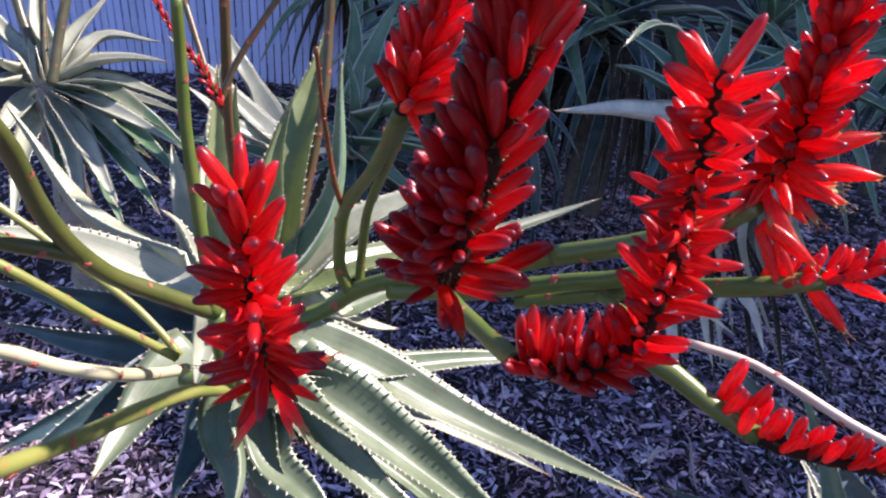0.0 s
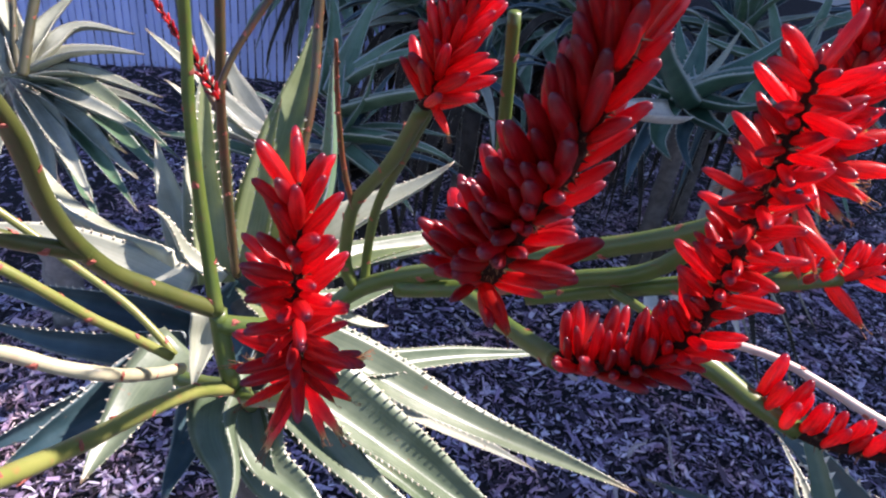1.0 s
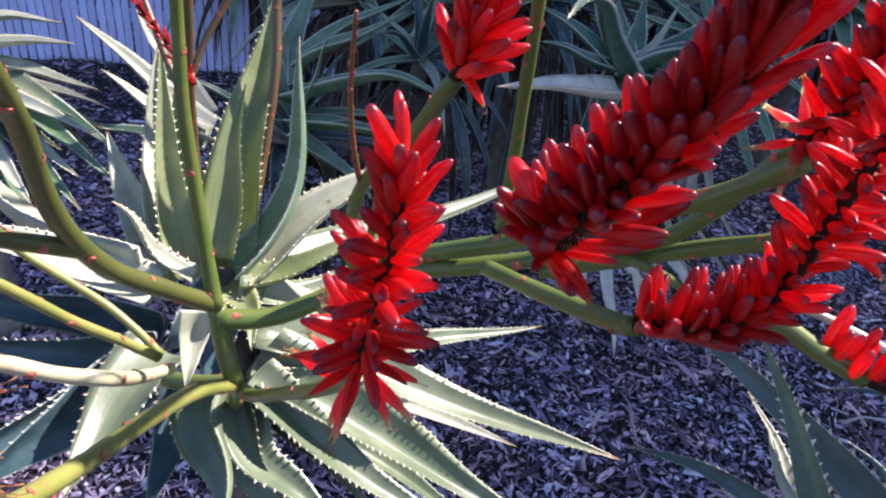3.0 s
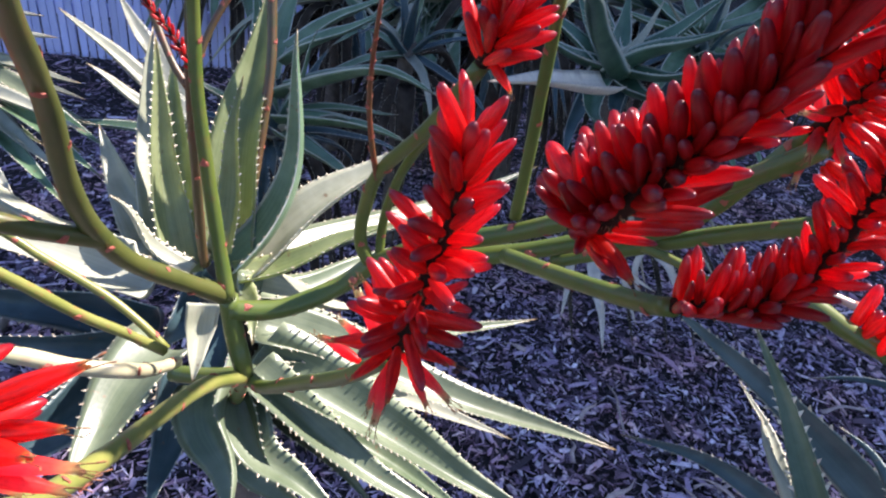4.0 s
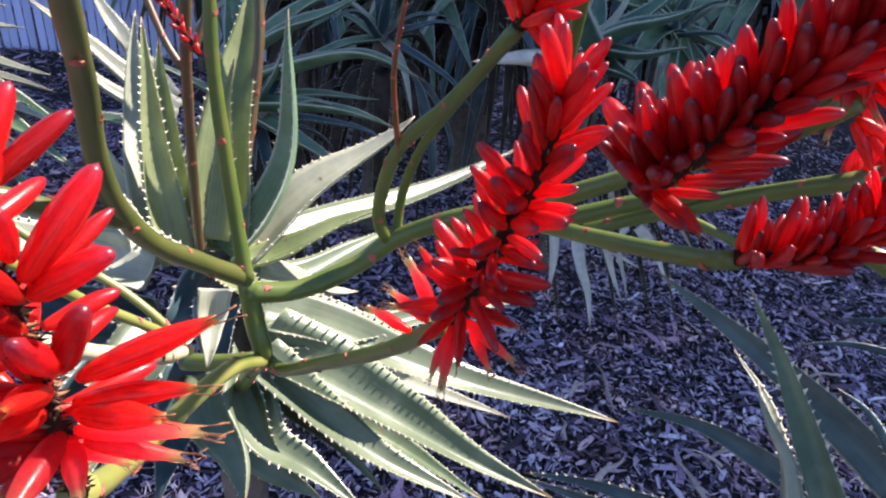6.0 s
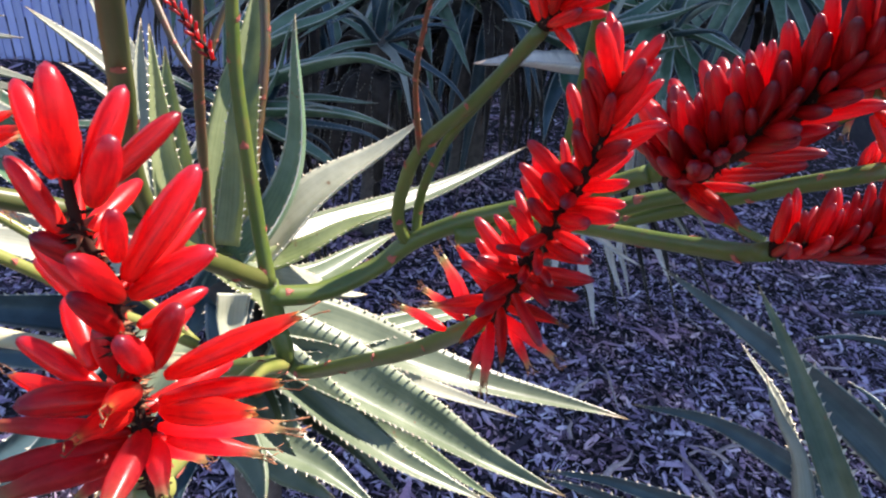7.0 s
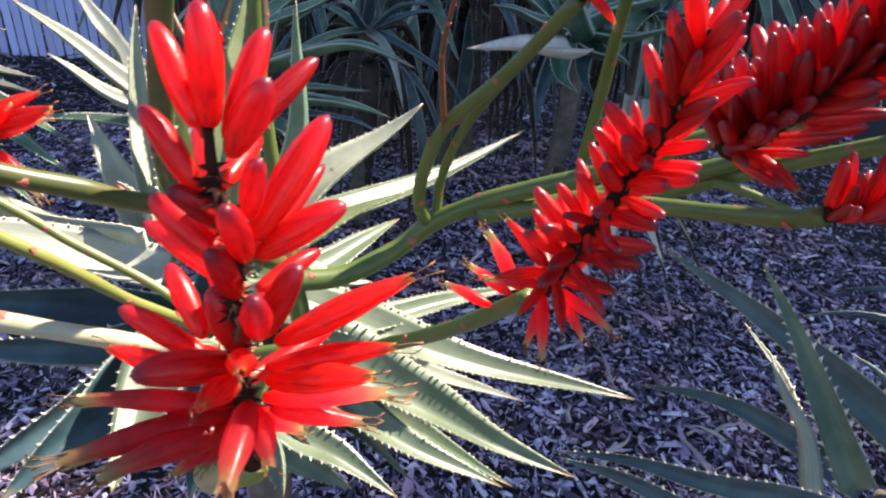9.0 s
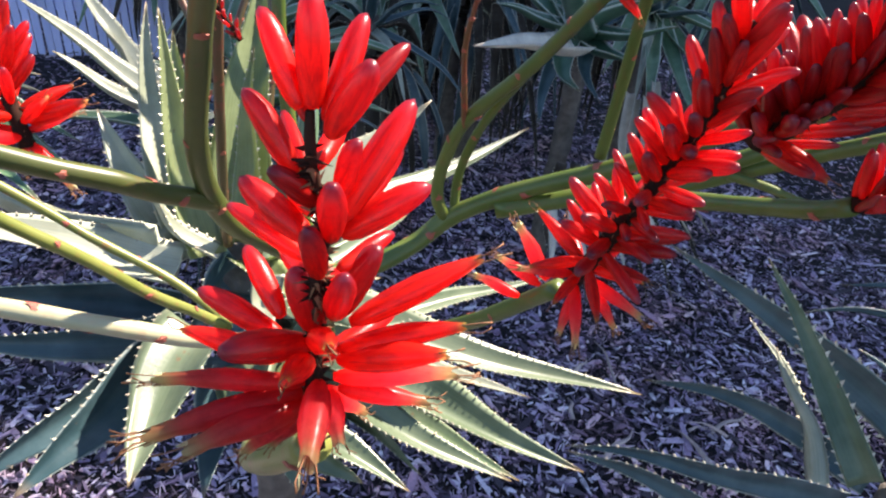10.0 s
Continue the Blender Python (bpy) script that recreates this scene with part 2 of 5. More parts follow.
def rosette(plant, count, reach, w, mat=None, seed=1):
    """A spiral of arching leaves: young ones upright, old ones spreading and drooping."""
    centre, axis = AXES[plant]
    rnd = random.Random(seed)
    for i in range(count):
        s = i / (count - 1)
        a = i * 2.399 + rnd.uniform(-0.25, 0.25)
        o = Vector((math.cos(a), math.sin(a), 0))
        rise = radians(78 - 95 * s + rnd.uniform(-8, 8))
        n = reach * rnd.uniform(0.8, 1.15) * (0.75 + 0.25 * s)
        d = o * math.cos(rise) + Vector((0, 0, math.sin(rise)))
        droop = Vector((0, 0, -1)) * n * (0.10 + 0.28 * s + rnd.uniform(0, 0.1))
        p0 = centre + o * 0.02 + Vector((0, 0, -0.06 * s))
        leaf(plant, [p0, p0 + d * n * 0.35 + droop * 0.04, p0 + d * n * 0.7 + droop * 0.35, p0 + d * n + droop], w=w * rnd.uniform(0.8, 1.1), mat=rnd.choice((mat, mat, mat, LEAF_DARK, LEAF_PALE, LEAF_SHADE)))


def skirt(plant, count, low, high, reach, w):
    """Dry old leaves that hang round the trunk, coloured dark to paint in shade."""
    centre, axis = AXES[plant]
    rnd = random.Random(round(centre.x * 997))
    for i in range(count):
        a = i * 2.4 + rnd.uniform(-0.3, 0.3)
        o = Vector((math.cos(a), math.sin(a), 0))
        z = centre.z - 0.03 - rnd.uniform(0, 0.25) * centre.z
        r = reach * rnd.uniform(0.7, 1.25)
        base = Vector((centre.x, centre.y, z))
        end = max(0.02, rnd.uniform(low, high) * z)
        leaf(plant, [base + o * 0.03, base + o * r * 0.55 + Vector((0, 0, -0.02)), base + o * r * 0.95 + Vector((0, 0, (end - z) * 0.5)), Vector((centre.x, centre.y, end)) + o * r * rnd.uniform(0.9, 1.3)],
             w=w * rnd.uniform(0.7, 1.1), mat=LEAF_OLD_SHADED if rnd.random() < 0.8 else LEAF_DARK)


def hub(plant, centre, axis):
    """Leaves that follow grow from this part of the plant's stem."""
    AXES[plant] = (Vector(centre), Vector(axis).normalized())


def leaf(plant, pts, w, mat=None, dead=False, teeth=True, face=None, deep=0.62, bite=1.0):
    """A thick channelled leaf that tapers to a point, with hooked teeth along both margins."""
    centre, axis = AXES[plant]
    mat = LEAF_DEAD if dead else (mat or LEAF)
    rings = 26
    c, length = spline(pts, rings)
    tg = tangents(c)
    rnd = random.Random(round(sum(pts[-1]) * 1e4))
    bm = bmesh.new()
    uvl = bm.loops.layers.uv.new("UVMap")
    across = 8
    rows, frames = [], []
    phase, wob = rnd.uniform(0, 6), rnd.uniform(0.004, 0.010)
    for i in range(rings):
        s = i / (rings - 1)
        t = tg[i]
        lean = Vector(face).normalized() if face else axis
        up = lean - t * lean.dot(t)
        if up.length < 0.25 and not face:
            out = (c[i] - centre)
            out.z = 0
            up = up - out.normalized() * 0.4 if out.length > 1e-4 else up
            up = up - t * up.dot(t)
        up.normalize()
        side = t.cross(up).normalized()
        half = 0.5 * w * (0.86 + 0.14 * math.sin(min(1, s * 3) * math.pi / 2)) * max(0.0, 1 - s ** 1.25) ** 0.95 + 0.0008
        half *= 1 + 0.025 * math.sin(s * 17 + phase)
        thick = 0.17 * w * (1 - s) ** 0.7 * (0.35 if dead else 1) + 0.0009
        sag = (deep if not dead else 0.8) * half
        mid = c[i] + up * (wob * math.sin(s * 7 + phase))
        frames.append((mid, t, up, side, half, thick, sag))
        row = []
        for k in range(across + 1):                       # upper face
            u = -1 + 2 * k / across
            row.append((mid + side * (u * half) + up * (sag * abs(u) ** 1.5 - 0.2 * thick), (0.5 + u / 2, s)))
        for k in range(across - 1, 0, -1):                # under face
            u = -1 + 2 * k / across
            row.append((mid + side * (u * half) + up * (sag * abs(u) ** 1.5 - 0.2 * thick - thick * (1 - abs(u) ** 2.2)), (0.5 + u / 2, s)))
        rows.append([(bm.verts.new(p), uv) for p, uv in row])
    m = len(rows[0])
    for a, b in zip(rows, rows[1:]):
        for k in range(m):
            q = (a[k], a[(k + 1) % m], b[(k + 1) % m], b[k])
            f = bm.faces.new([x[0] for x in q])
            for lp, x in zip(f.loops, q):
                lp[uvl].uv = x[1]
    bm.faces.new([x[0] for x in reversed(rows[0])])
    bm.faces.new([x[0] for x in rows[-1]])
    ob = part("leaf", bm, mat, plant)
    if teeth:
        tb = bmesh.new()
        step = 0.015 * math.sqrt(bite)
        for sgn in (-1, 1):
            d = rnd.uniform(0, step) + 0.03 * length
            while d < 0.97 * length:
                x = d / length * (rings - 1)
                i = min(int(x), rings - 2)
                f = x - i
                A0, B0 = frames[i], frames[i + 1]
                mid, t, up, side = (A0[j].lerp(B0[j], f) for j in range(4))
                half, thick, sag = (A0[j] * (1 - f) + B0[j] * f for j in (4, 5, 6))
                e = mid + side * (sgn * half * 0.985) + up * (sag - 0.2 * thick)
                size = (0.0044 if not dead else 0.003) * bite * rnd.uniform(0.55, 1.3) * (0.45 + 0.55 * min(1, half / (0.3 * w)))
                o = side * sgn
                tipv = tb.verts.new(e + o * size + t * size * 0.75 + up * size * 0.15)
                v0 = tb.verts.new(e - t * size * 0.6 - o * 0.0012)
                v1 = tb.verts.new(e + t * size * 0.6 - o * 0.0012)
                v2 = tb.verts.new(e + up * size * 0.33 - o * 0.0008)
                v3 = tb.verts.new(e - up * size * 0.33 - o * 0.0008)
                for tri in ((v0, v2, tipv), (v2, v1, tipv), (v1, v3, tipv), (v3, v0, tipv)):
                    tb.faces.new(tri)
                d += step * rnd.uniform(0.75, 1.3)
        tagged(part("marginal_teeth", tb, TOOTH, ob, "row of pale hooked teeth", smooth=False), kind="stuff")
    return ob


BRACT_MESH = []


def bract_mesh():
    if not BRACT_MESH:
        bm = bmesh.new()
        ring = [bm.verts.new((math.cos(a) * 0.5, math.sin(a) * 0.62, -0.1)) for a in (0, 1.05, 2.1, 3.14, 4.19, 5.24)]
        top = [bm.verts.new((math.cos(a) * 0.34 + 0.22, math.sin(a) * 0.34, 0.16)) for a in (0, 1.05, 2.1, 3.14, 4.19, 5.24)]
        tip = bm.verts.new((0.95, 0, 0.34))
        for k in range(6):
            bm.faces.new((ring[k], ring[(k + 1) % 6], top[(k + 1) % 6], top[k]))
            bm.faces.new((top[k], top[(k + 1) % 6], tip))
        me = bpy.data.meshes.new("bract")
        bm.to_mesh(me)
        bm.free()
        me.materials.append(BRACT)
        BRACT_MESH.append(me)
    return BRACT_MESH[0]


def stalk(plant, pts, r0, r1, mat=None, kind="", name="flower_stalk", bracts=True):
    rnd = random.Random(round(sum(pts[0]) * 1e4) + round(sum(pts[-1]) * 1e3))
    probe = sum((Vector(b) - Vector(a)).length for a, b in zip(pts, pts[1:]))
    rings = max(8, min(60, int(probe / 0.010)))
    c, length = spline(pts, rings)
    tg = tangents(c)
    bm = bmesh.new()
    rows = []
    side = tg[0].orthogonal().normalized()
    sides = []
    seg = 14
    for i in range(rings):
        s = i / (rings - 1)
        side = (side - tg[i] * side.dot(tg[i])).normalized()
        sides.append(side)
        o = tg[i].cross(side)
        r = (r0 + (r1 - r0) * s) * (1 + 0.03 * math.sin(s * length * 90) + rnd.uniform(-0.012, 0.012))
        rows.append([bm.verts.new(c[i] + (side * math.cos(k * math.tau / seg) + o * 0.94 * math.sin(k * math.tau / seg)) * r) for k in range(seg)])
    for a, b in zip(rows, rows[1:]):
        for k in range(seg):
            bm.faces.new((a[k], a[(k + 1) % seg], b[(k + 1) % seg], b[k]))
    bm.faces.new(list(reversed(rows[0])))
    bm.faces.new(rows[-1])
    ob = part(name, bm, mat or (STALK_RED if kind == "bud" else STALK), plant)
    if bracts:
        d, turn = rnd.uniform(0.015, 0.035), rnd.uniform(0, 6)
        gap = 0.012 if kind == "bud" else 0.034
        while d < length - 0.012:
            x = d / length * (rings - 1)
            i = min(int(x), rings - 2)
            s = d / length
            r = r0 + (r1 - r0) * s
            o = tg[i].cross(sides[i])
            out = sides[i] * math.cos(turn) + o * math.sin(turn)
            p = c[i].lerp(c[i + 1], x - i) + out * r * 0.93
            size = min(0.0075, 0.48 * r + 0.003) * rnd.uniform(0.8, 1.3)
            # local z points outward, local x along the stalk
            mtx = Matrix((tg[i], out.cross(tg[i]), out)).transposed().to_4x4()
            mtx.translation = p
            k = new("bract", bract_mesh())
            k.parent = ob
            k.matrix_parent_inverse = ob.matrix_world.inverted()
            k.matrix_world = mtx @ Matrix.Diagonal((size, size, size * 0.8, 1))
            d += gap * rnd.uniform(0.7, 1.4)
            turn += 2.4 + rnd.uniform(-0.4, 0.4)
    return ob


def flower_mesh(name, mat, bend, mouth, stamens, seed, slim=1.0, blunt=False):
    """A slightly bent six-part tube one unit long along local z."""
    rnd = random.Random(seed)
    bm = bmesh.new()
    if mouth:
        prof = [(0.0, 0.040), (0.05, 0.066), (0.16, 0.098), (0.34, 0.116), (0.52, 0.114), (0.68, 0.092), (0.82, 0.066), (0.96, 0.060 * mouth)]
    elif blunt:
        prof = [(0.0, 0.048), (0.05, 0.072), (0.15, 0.096), (0.32, 0.112), (0.50, 0.118), (0.68, 0.112), (0.84, 0.091), (0.95, 0.056)]
    else:
        prof = [(0.0, 0.045), (0.05, 0.070), (0.16, 0.095), (0.34, 0.112), (0.54, 0.116), (0.72, 0.104), (0.86, 0.080), (0.95, 0.050)]
    seg = 12
    rows = []
    for z, r in prof:
        ring = []
        for k in range(seg):
            a = k * math.tau / seg
            rr = r * slim * (1 + (0.06 if k % 2 else -0.045) * min(1, z * 1.6)) * (1 + rnd.uniform(-0.02, 0.02))
            zz = z + (0.045 * mouth * (1 if (k // 2) % 2 else -0.4) if mouth and z > 0.9 else 0)
            ring.append(bm.verts.new((rr * math.cos(a) + bend * math.sin(z * 1.9) ** 2 * 0.5, rr * math.sin(a), zz)))
        rows.append(ring)
    for a, b in zip(rows, rows[1:]):
        for k in range(seg):
            bm.faces.new((a[k], a[(k + 1) % seg], b[(k + 1) % seg], b[k]))
    bm.faces.new(list(reversed(rows[0])))
    if not mouth:
        tip = bm.verts.new((bend * 0.5 * math.sin(1.9) ** 2, 0, 1.0))
        for k in range(seg):
            bm.faces.new((rows[-1][k], rows[-1][(k + 1) % seg], tip))
    for q in range(stamens):
        a = rnd.uniform(0, 6.28)
        x0 = bend * 0.45
        p0 = Vector((x0 + 0.03 * math.cos(a), 0.03 * math.sin(a), 0.86))
        p1 = Vector((x0 + 0.07 * math.cos(a) + rnd.uniform(-0.03, 0.03), 0.07 * math.sin(a), 1.05 + rnd.uniform(0, 0.12)))
        p2 = p1 + Vector((rnd.uniform(-0.05, 0.05), rnd.uniform(-0.05, 0.05), 0.07))
        prev = None
        for p, r in ((p0, 0.007), (p1, 0.006), (p2, 0.011)):
            ring = [bm.verts.new((p.x + r * math.cos(j * 2.094), p.y + r * math.sin(j * 2.094), p.z)) for j in range(3)]
            if prev:
                for j in range(3):
                    f = bm.faces.new((prev[j], prev[(j + 1) % 3], ring[(j + 1) % 3], ring[j]))
                    f.material_index = 1
            prev = ring
        f = bm.faces.new(prev)
        f.material_index = 1
    bm.normal_update()
    me = bpy.data.meshes.new(name)
    bm.to_mesh(me)
    bm.free()
    me.materials.append(mat)
    me.materials.append(STAMEN)
    me.polygons.foreach_set("use_smooth", [True] * len(me.polygons))
    return me


BUDS = [flower_mesh("bud", BUD, b, 0, 0, i, s) for i, (b, s) in enumerate(((0.10, 1.0), (0.16, 0.95), (-0.05, 1.08)))]
STUBBY = [flower_mesh("bud", BUD, b, 0, 0, 60 + i, s, True) for i, (b, s) in enumerate(((0.10, 1.0), (0.18, 0.95), (-0.05, 1.06)))]
DARK_BUDS = [flower_mesh("bud", DARK_BUD, b, 0, 0, 40 + i, s, True) for i, (b, s) in enumerate(((0.10, 1.0), (0.16, 0.95), (-0.05, 1.08)))]
OPENING = [flower_mesh("flower", FLOWER, b, 0.6, 2, 10 + i, 1.0) for i, b in enumerate((0.14, 0.08))]
OPEN = [flower_mesh("open_flower", SPENT, b, 1.1, 7, 20 + i, 0.92) for i, b in enumerate((0.10, 0.2, 0.05))]


def raceme(plant, pts, n=80, size=1.0, open_to=0.10, droop=0.05, top=22, low=100, thick=0.0045, taper=0.15, fat=1.0, lift=0.2, curve=0.45, bias=0.95, buds=STUBBY, fuzz=0, bare=None, base_lift=None, under=1.0, rough=10, flare=0.22, clear=None, dark=0.0, dark_to=0.0):
    """A flower spike: a dark axis with flowers set in a spiral; buds stand up near the top, open flowers spread below.
    open_to: share of the length with open flowers; droop: share that hangs; low, top: angles to the axis at base and top."""
    rnd = random.Random(round(sum(pts[0]) * 1e4))
    rings = 22
    c, length = spline(pts, rings)
    tg = tangents(c)
    bm = bmesh.new()
    rows, sides = [], []
    side = tg[0].orthogonal().normalized()
    for i in range(rings):
        s = i / (rings - 1)
        side = (side - tg[i] * side.dot(tg[i])).normalized()
        sides.append(side)
        o = tg[i].cross(side)
        r = thick * (1.15 - 0.75 * s) * (1 + rnd.uniform(-0.08, 0.08))
        rows.append([bm.verts.new(c[i] + (side * math.cos(k * math.tau / 10) + o * math.sin(k * math.tau / 10)) * r * rnd.uniform(0.85, 1.15)) for k in range(10)])
    for a, b in zip(rows, rows[1:]):
        for k in range(10):
            bm.faces.new((a[k], a[(k + 1) % 10], b[(k + 1) % 10], b[k]))
    bm.faces.new(list(reversed(rows[0])))
    bm.faces.new(rows[-1])
    for q in range(fuzz or n * 2):
        x = rnd.uniform(0.02, 0.93) * (rings - 1)
        i = int(x)
        p = c[i].lerp(c[i + 1], x - i)
        a = rnd.uniform(0, math.tau)
        out = sides[i] * math.cos(a) + tg[i].cross(sides[i]) * math.sin(a)
        r = thick * (1.15 - 0.75 * x / (rings - 1))
        w = rnd.uniform(0.0006, 0.0013)
        across = tg[i].cross(out) * w
        foot = p + out * r * 0.8
        v3 = [bm.verts.new(foot + across), bm.verts.new(foot - across), bm.verts.new(foot + tg[i] * w * 1.2)]
        tip = bm.verts.new(foot + (out + tg[i] * rnd.uniform(-0.3, 0.9)).normalized() * rnd.uniform(0.002, 0.0055))
        for e in range(3):
            f = bm.faces.new((v3[e], v3[(e + 1) % 3], tip))
            f.material_index = 1 if rnd.random() < 0.35 else 0
    ob = part("raceme", bm, [AXIS, STAMEN], plant, "spike crowded with red tubular flowers")
    turn = rnd.uniform(0, 6)
    for j in range(n):
        s = (j + 0.5) / n
        s = s ** bias
        x = s * (rings - 1)
        i = min(int(x), rings - 2)
        t = tg[i]
        o = t.cross(sides[i])
        turn += 2.399 + rnd.uniform(-0.25, 0.25)
        out = sides[i] * math.cos(turn) + o * math.sin(turn)
        if clear and out.dot(Vector(clear).normalized()) > rnd.uniform(0.1, 0.5) and rnd.random() < 0.7:
            continue
        if bare and out.dot(Vector(bare).normalized()) > rnd.uniform(0.80, 1.5):
            continue
        ang = radians(low + (top - low) * min(1, s * 1.02) ** curve + rnd.uniform(-rough, rough))
        if s < droop:
            ang = radians(rnd.uniform(115, 150))
        way = (t * math.cos(ang) + out * math.sin(ang)).normalized()
        if open_to and s < open_to + 0.08:
            way = (way + Vector((0, 0, -0.25))).normalized()
        else:
            way = (way + Vector((0, 0, lift if base_lift is None else lift + (base_lift - lift) * max(0, 1 - s * 1.6)))).normalized()
        if way.z < -0.1 and rnd.random() > under:
            continue
        ln = 0.033 * size * (1.0 - taper * max(0, s - 0.35) / 0.65) * (1 + flare * max(0, 0.4 - s) / 0.4) * rnd.uniform(0.80, 1.12)
        if s < open_to:
            me = OPEN[rnd.randrange(3)]
            ln *= 1.05
        elif open_to and s < open_to + 0.10:
            me = OPENING[rnd.randrange(2)]
        else:
            me = (DARK_BUDS if s < dark_to or rnd.random() < dark else buds)[rnd.randrange(3)]
        p = c[i].lerp(c[i + 1], x - i) + out * thick * (0.9 - 0.6 * s)
        bx = (t - way * t.dot(way))
        bx = bx.normalized() if bx.length > 0.05 else way.orthogonal().normalized()
        mtx = Matrix((bx, way.cross(bx), way)).transposed().to_4x4()
        mtx.translation = p
        wide = fat * rnd.uniform(1.0, 1.2)
        k = new("flower", me)
        k.parent = ob
        k.matrix_parent_inverse = ob.matrix_world.inverted()
        k.matrix_world = mtx @ Matrix.Diagonal((ln * wide, ln * wide, ln, 1))
    return ob


def single_flower(spike, base, tip, kind="open", width=0.0):
    """One flower that is set apart from the rest of its spike."""
    a, b = Vector(base), Vector(tip)
    way = b - a
    ln = way.length * (0.90 if kind == 'open' else 1.0)
    way.normalize()
    rnd = random.Random(round(b.x * 1e4 + b.z * 1e5))
    bx = Vector((0, 0, 1)) - way * way.z
    bx = bx.normalized() if bx.length > 0.05 else way.orthogonal().normalized()
    mtx = Matrix((bx, way.cross(bx), way)).transposed().to_4x4()
    mtx.translation = a
    kinds = OPENING if kind == "half" else OPEN if kind == "open" else BUDS
    k = new("flower", kinds[rnd.randrange(len(kinds))])
    k.parent = spike
    k.matrix_parent_inverse = spike.matrix_world.inverted()
    w = width / (0.265 if kind == 'open' else 0.27) if width else ln * 1.1
    k.matrix_world = mtx @ Matrix.Diagonal((w, w, ln, 1))


def bare_stem(plant, low, high, r):
    """The leafless stem between the lower leaves and the crown."""
    c, length = spline([low, Vector(low).lerp(Vector(high), 0.5), high], 12)
    rnd = random.Random(3)
    bm = bmesh.new()
    rows = []
    for i, p in enumerate(c):
        rows.append([bm.verts.new(p + Vector((math.cos(k * 0.524), math.sin(k * 0.524), 0)) * r * (1 + 0.12 * math.sin(i * 2.1) + rnd.uniform(-0.08, 0.08))) for k in range(12)])
    for a, b in zip(rows, rows[1:]):
        for k in range(12):
            bm.faces.new((a[k], a[(k + 1) % 12], b[(k + 1) % 12], b[k]))
    bm.faces.new(rows[-1])
    bm.faces.new(list(reversed(rows[0])))
    part("stem", bm, TRUNK, plant, "short leafless brown stem below the crown")


# ---- ground ----
def ground_height(x, y):
    q = Vector((x * 1.3, y * 1.3, 0))
    return 0.05 * noise.noise(q) + 0.018 * noise.noise(q * 5) - 0.02


def build_ground():
    m, n, l, b = material("mulch_soil")
    tc = n.new("ShaderNodeTexCoord")
    a = noise_node(n, l, 45, 8, tc.outputs["Object"], 0.7)
    v = n.new("ShaderNodeTexVoronoi")
    v.inputs["Scale"].default_value = 60
    l.new(tc.outputs["Object"], v.inputs["Vector"])
    c = mixed(n, l, ramp_out(n, l, a.outputs[0], ((0.35, (0, 0, 0)), (0.7, (1, 1, 1)))), (0.008, 0.006, 0.007), (0.05, 0.036, 0.038))
    c = mixed(n, l, 0.4, c, v.outputs["Color"], "MULTIPLY")
    l.new(c, b.inputs["Base Color"])
    b.inputs["Roughness"].default_value = 0.95
    bumped(n, l, a.outputs[0], 1.0, 0.02, b)
    bm = bmesh.new()
    xs = [-400, -120, -40, -15, -8, -5] + [-4 + 0.08 * i for i in range(101)] + [5, 8, 15, 40, 120, 400]
    ys = [-400, -120, -40, -15, -6, -3] + [-1 + 0.08 * i for i in range(100)] + [8, 10, 15, 40, 120, 400]
    grid = [[bm.verts.new((x, y, ground_height(x, y))) for x in xs] for y in ys]
    for r0, r1 in zip(grid, grid[1:]):
        for k in range(len(xs) - 1):
            bm.faces.new((r0[k], r0[k + 1], r1[k + 1], r1[k]))
    g = part("ground", bm, m, None)
    tagged(g, "dark soil bed under shredded bark mulch", "ground", kind="structure")


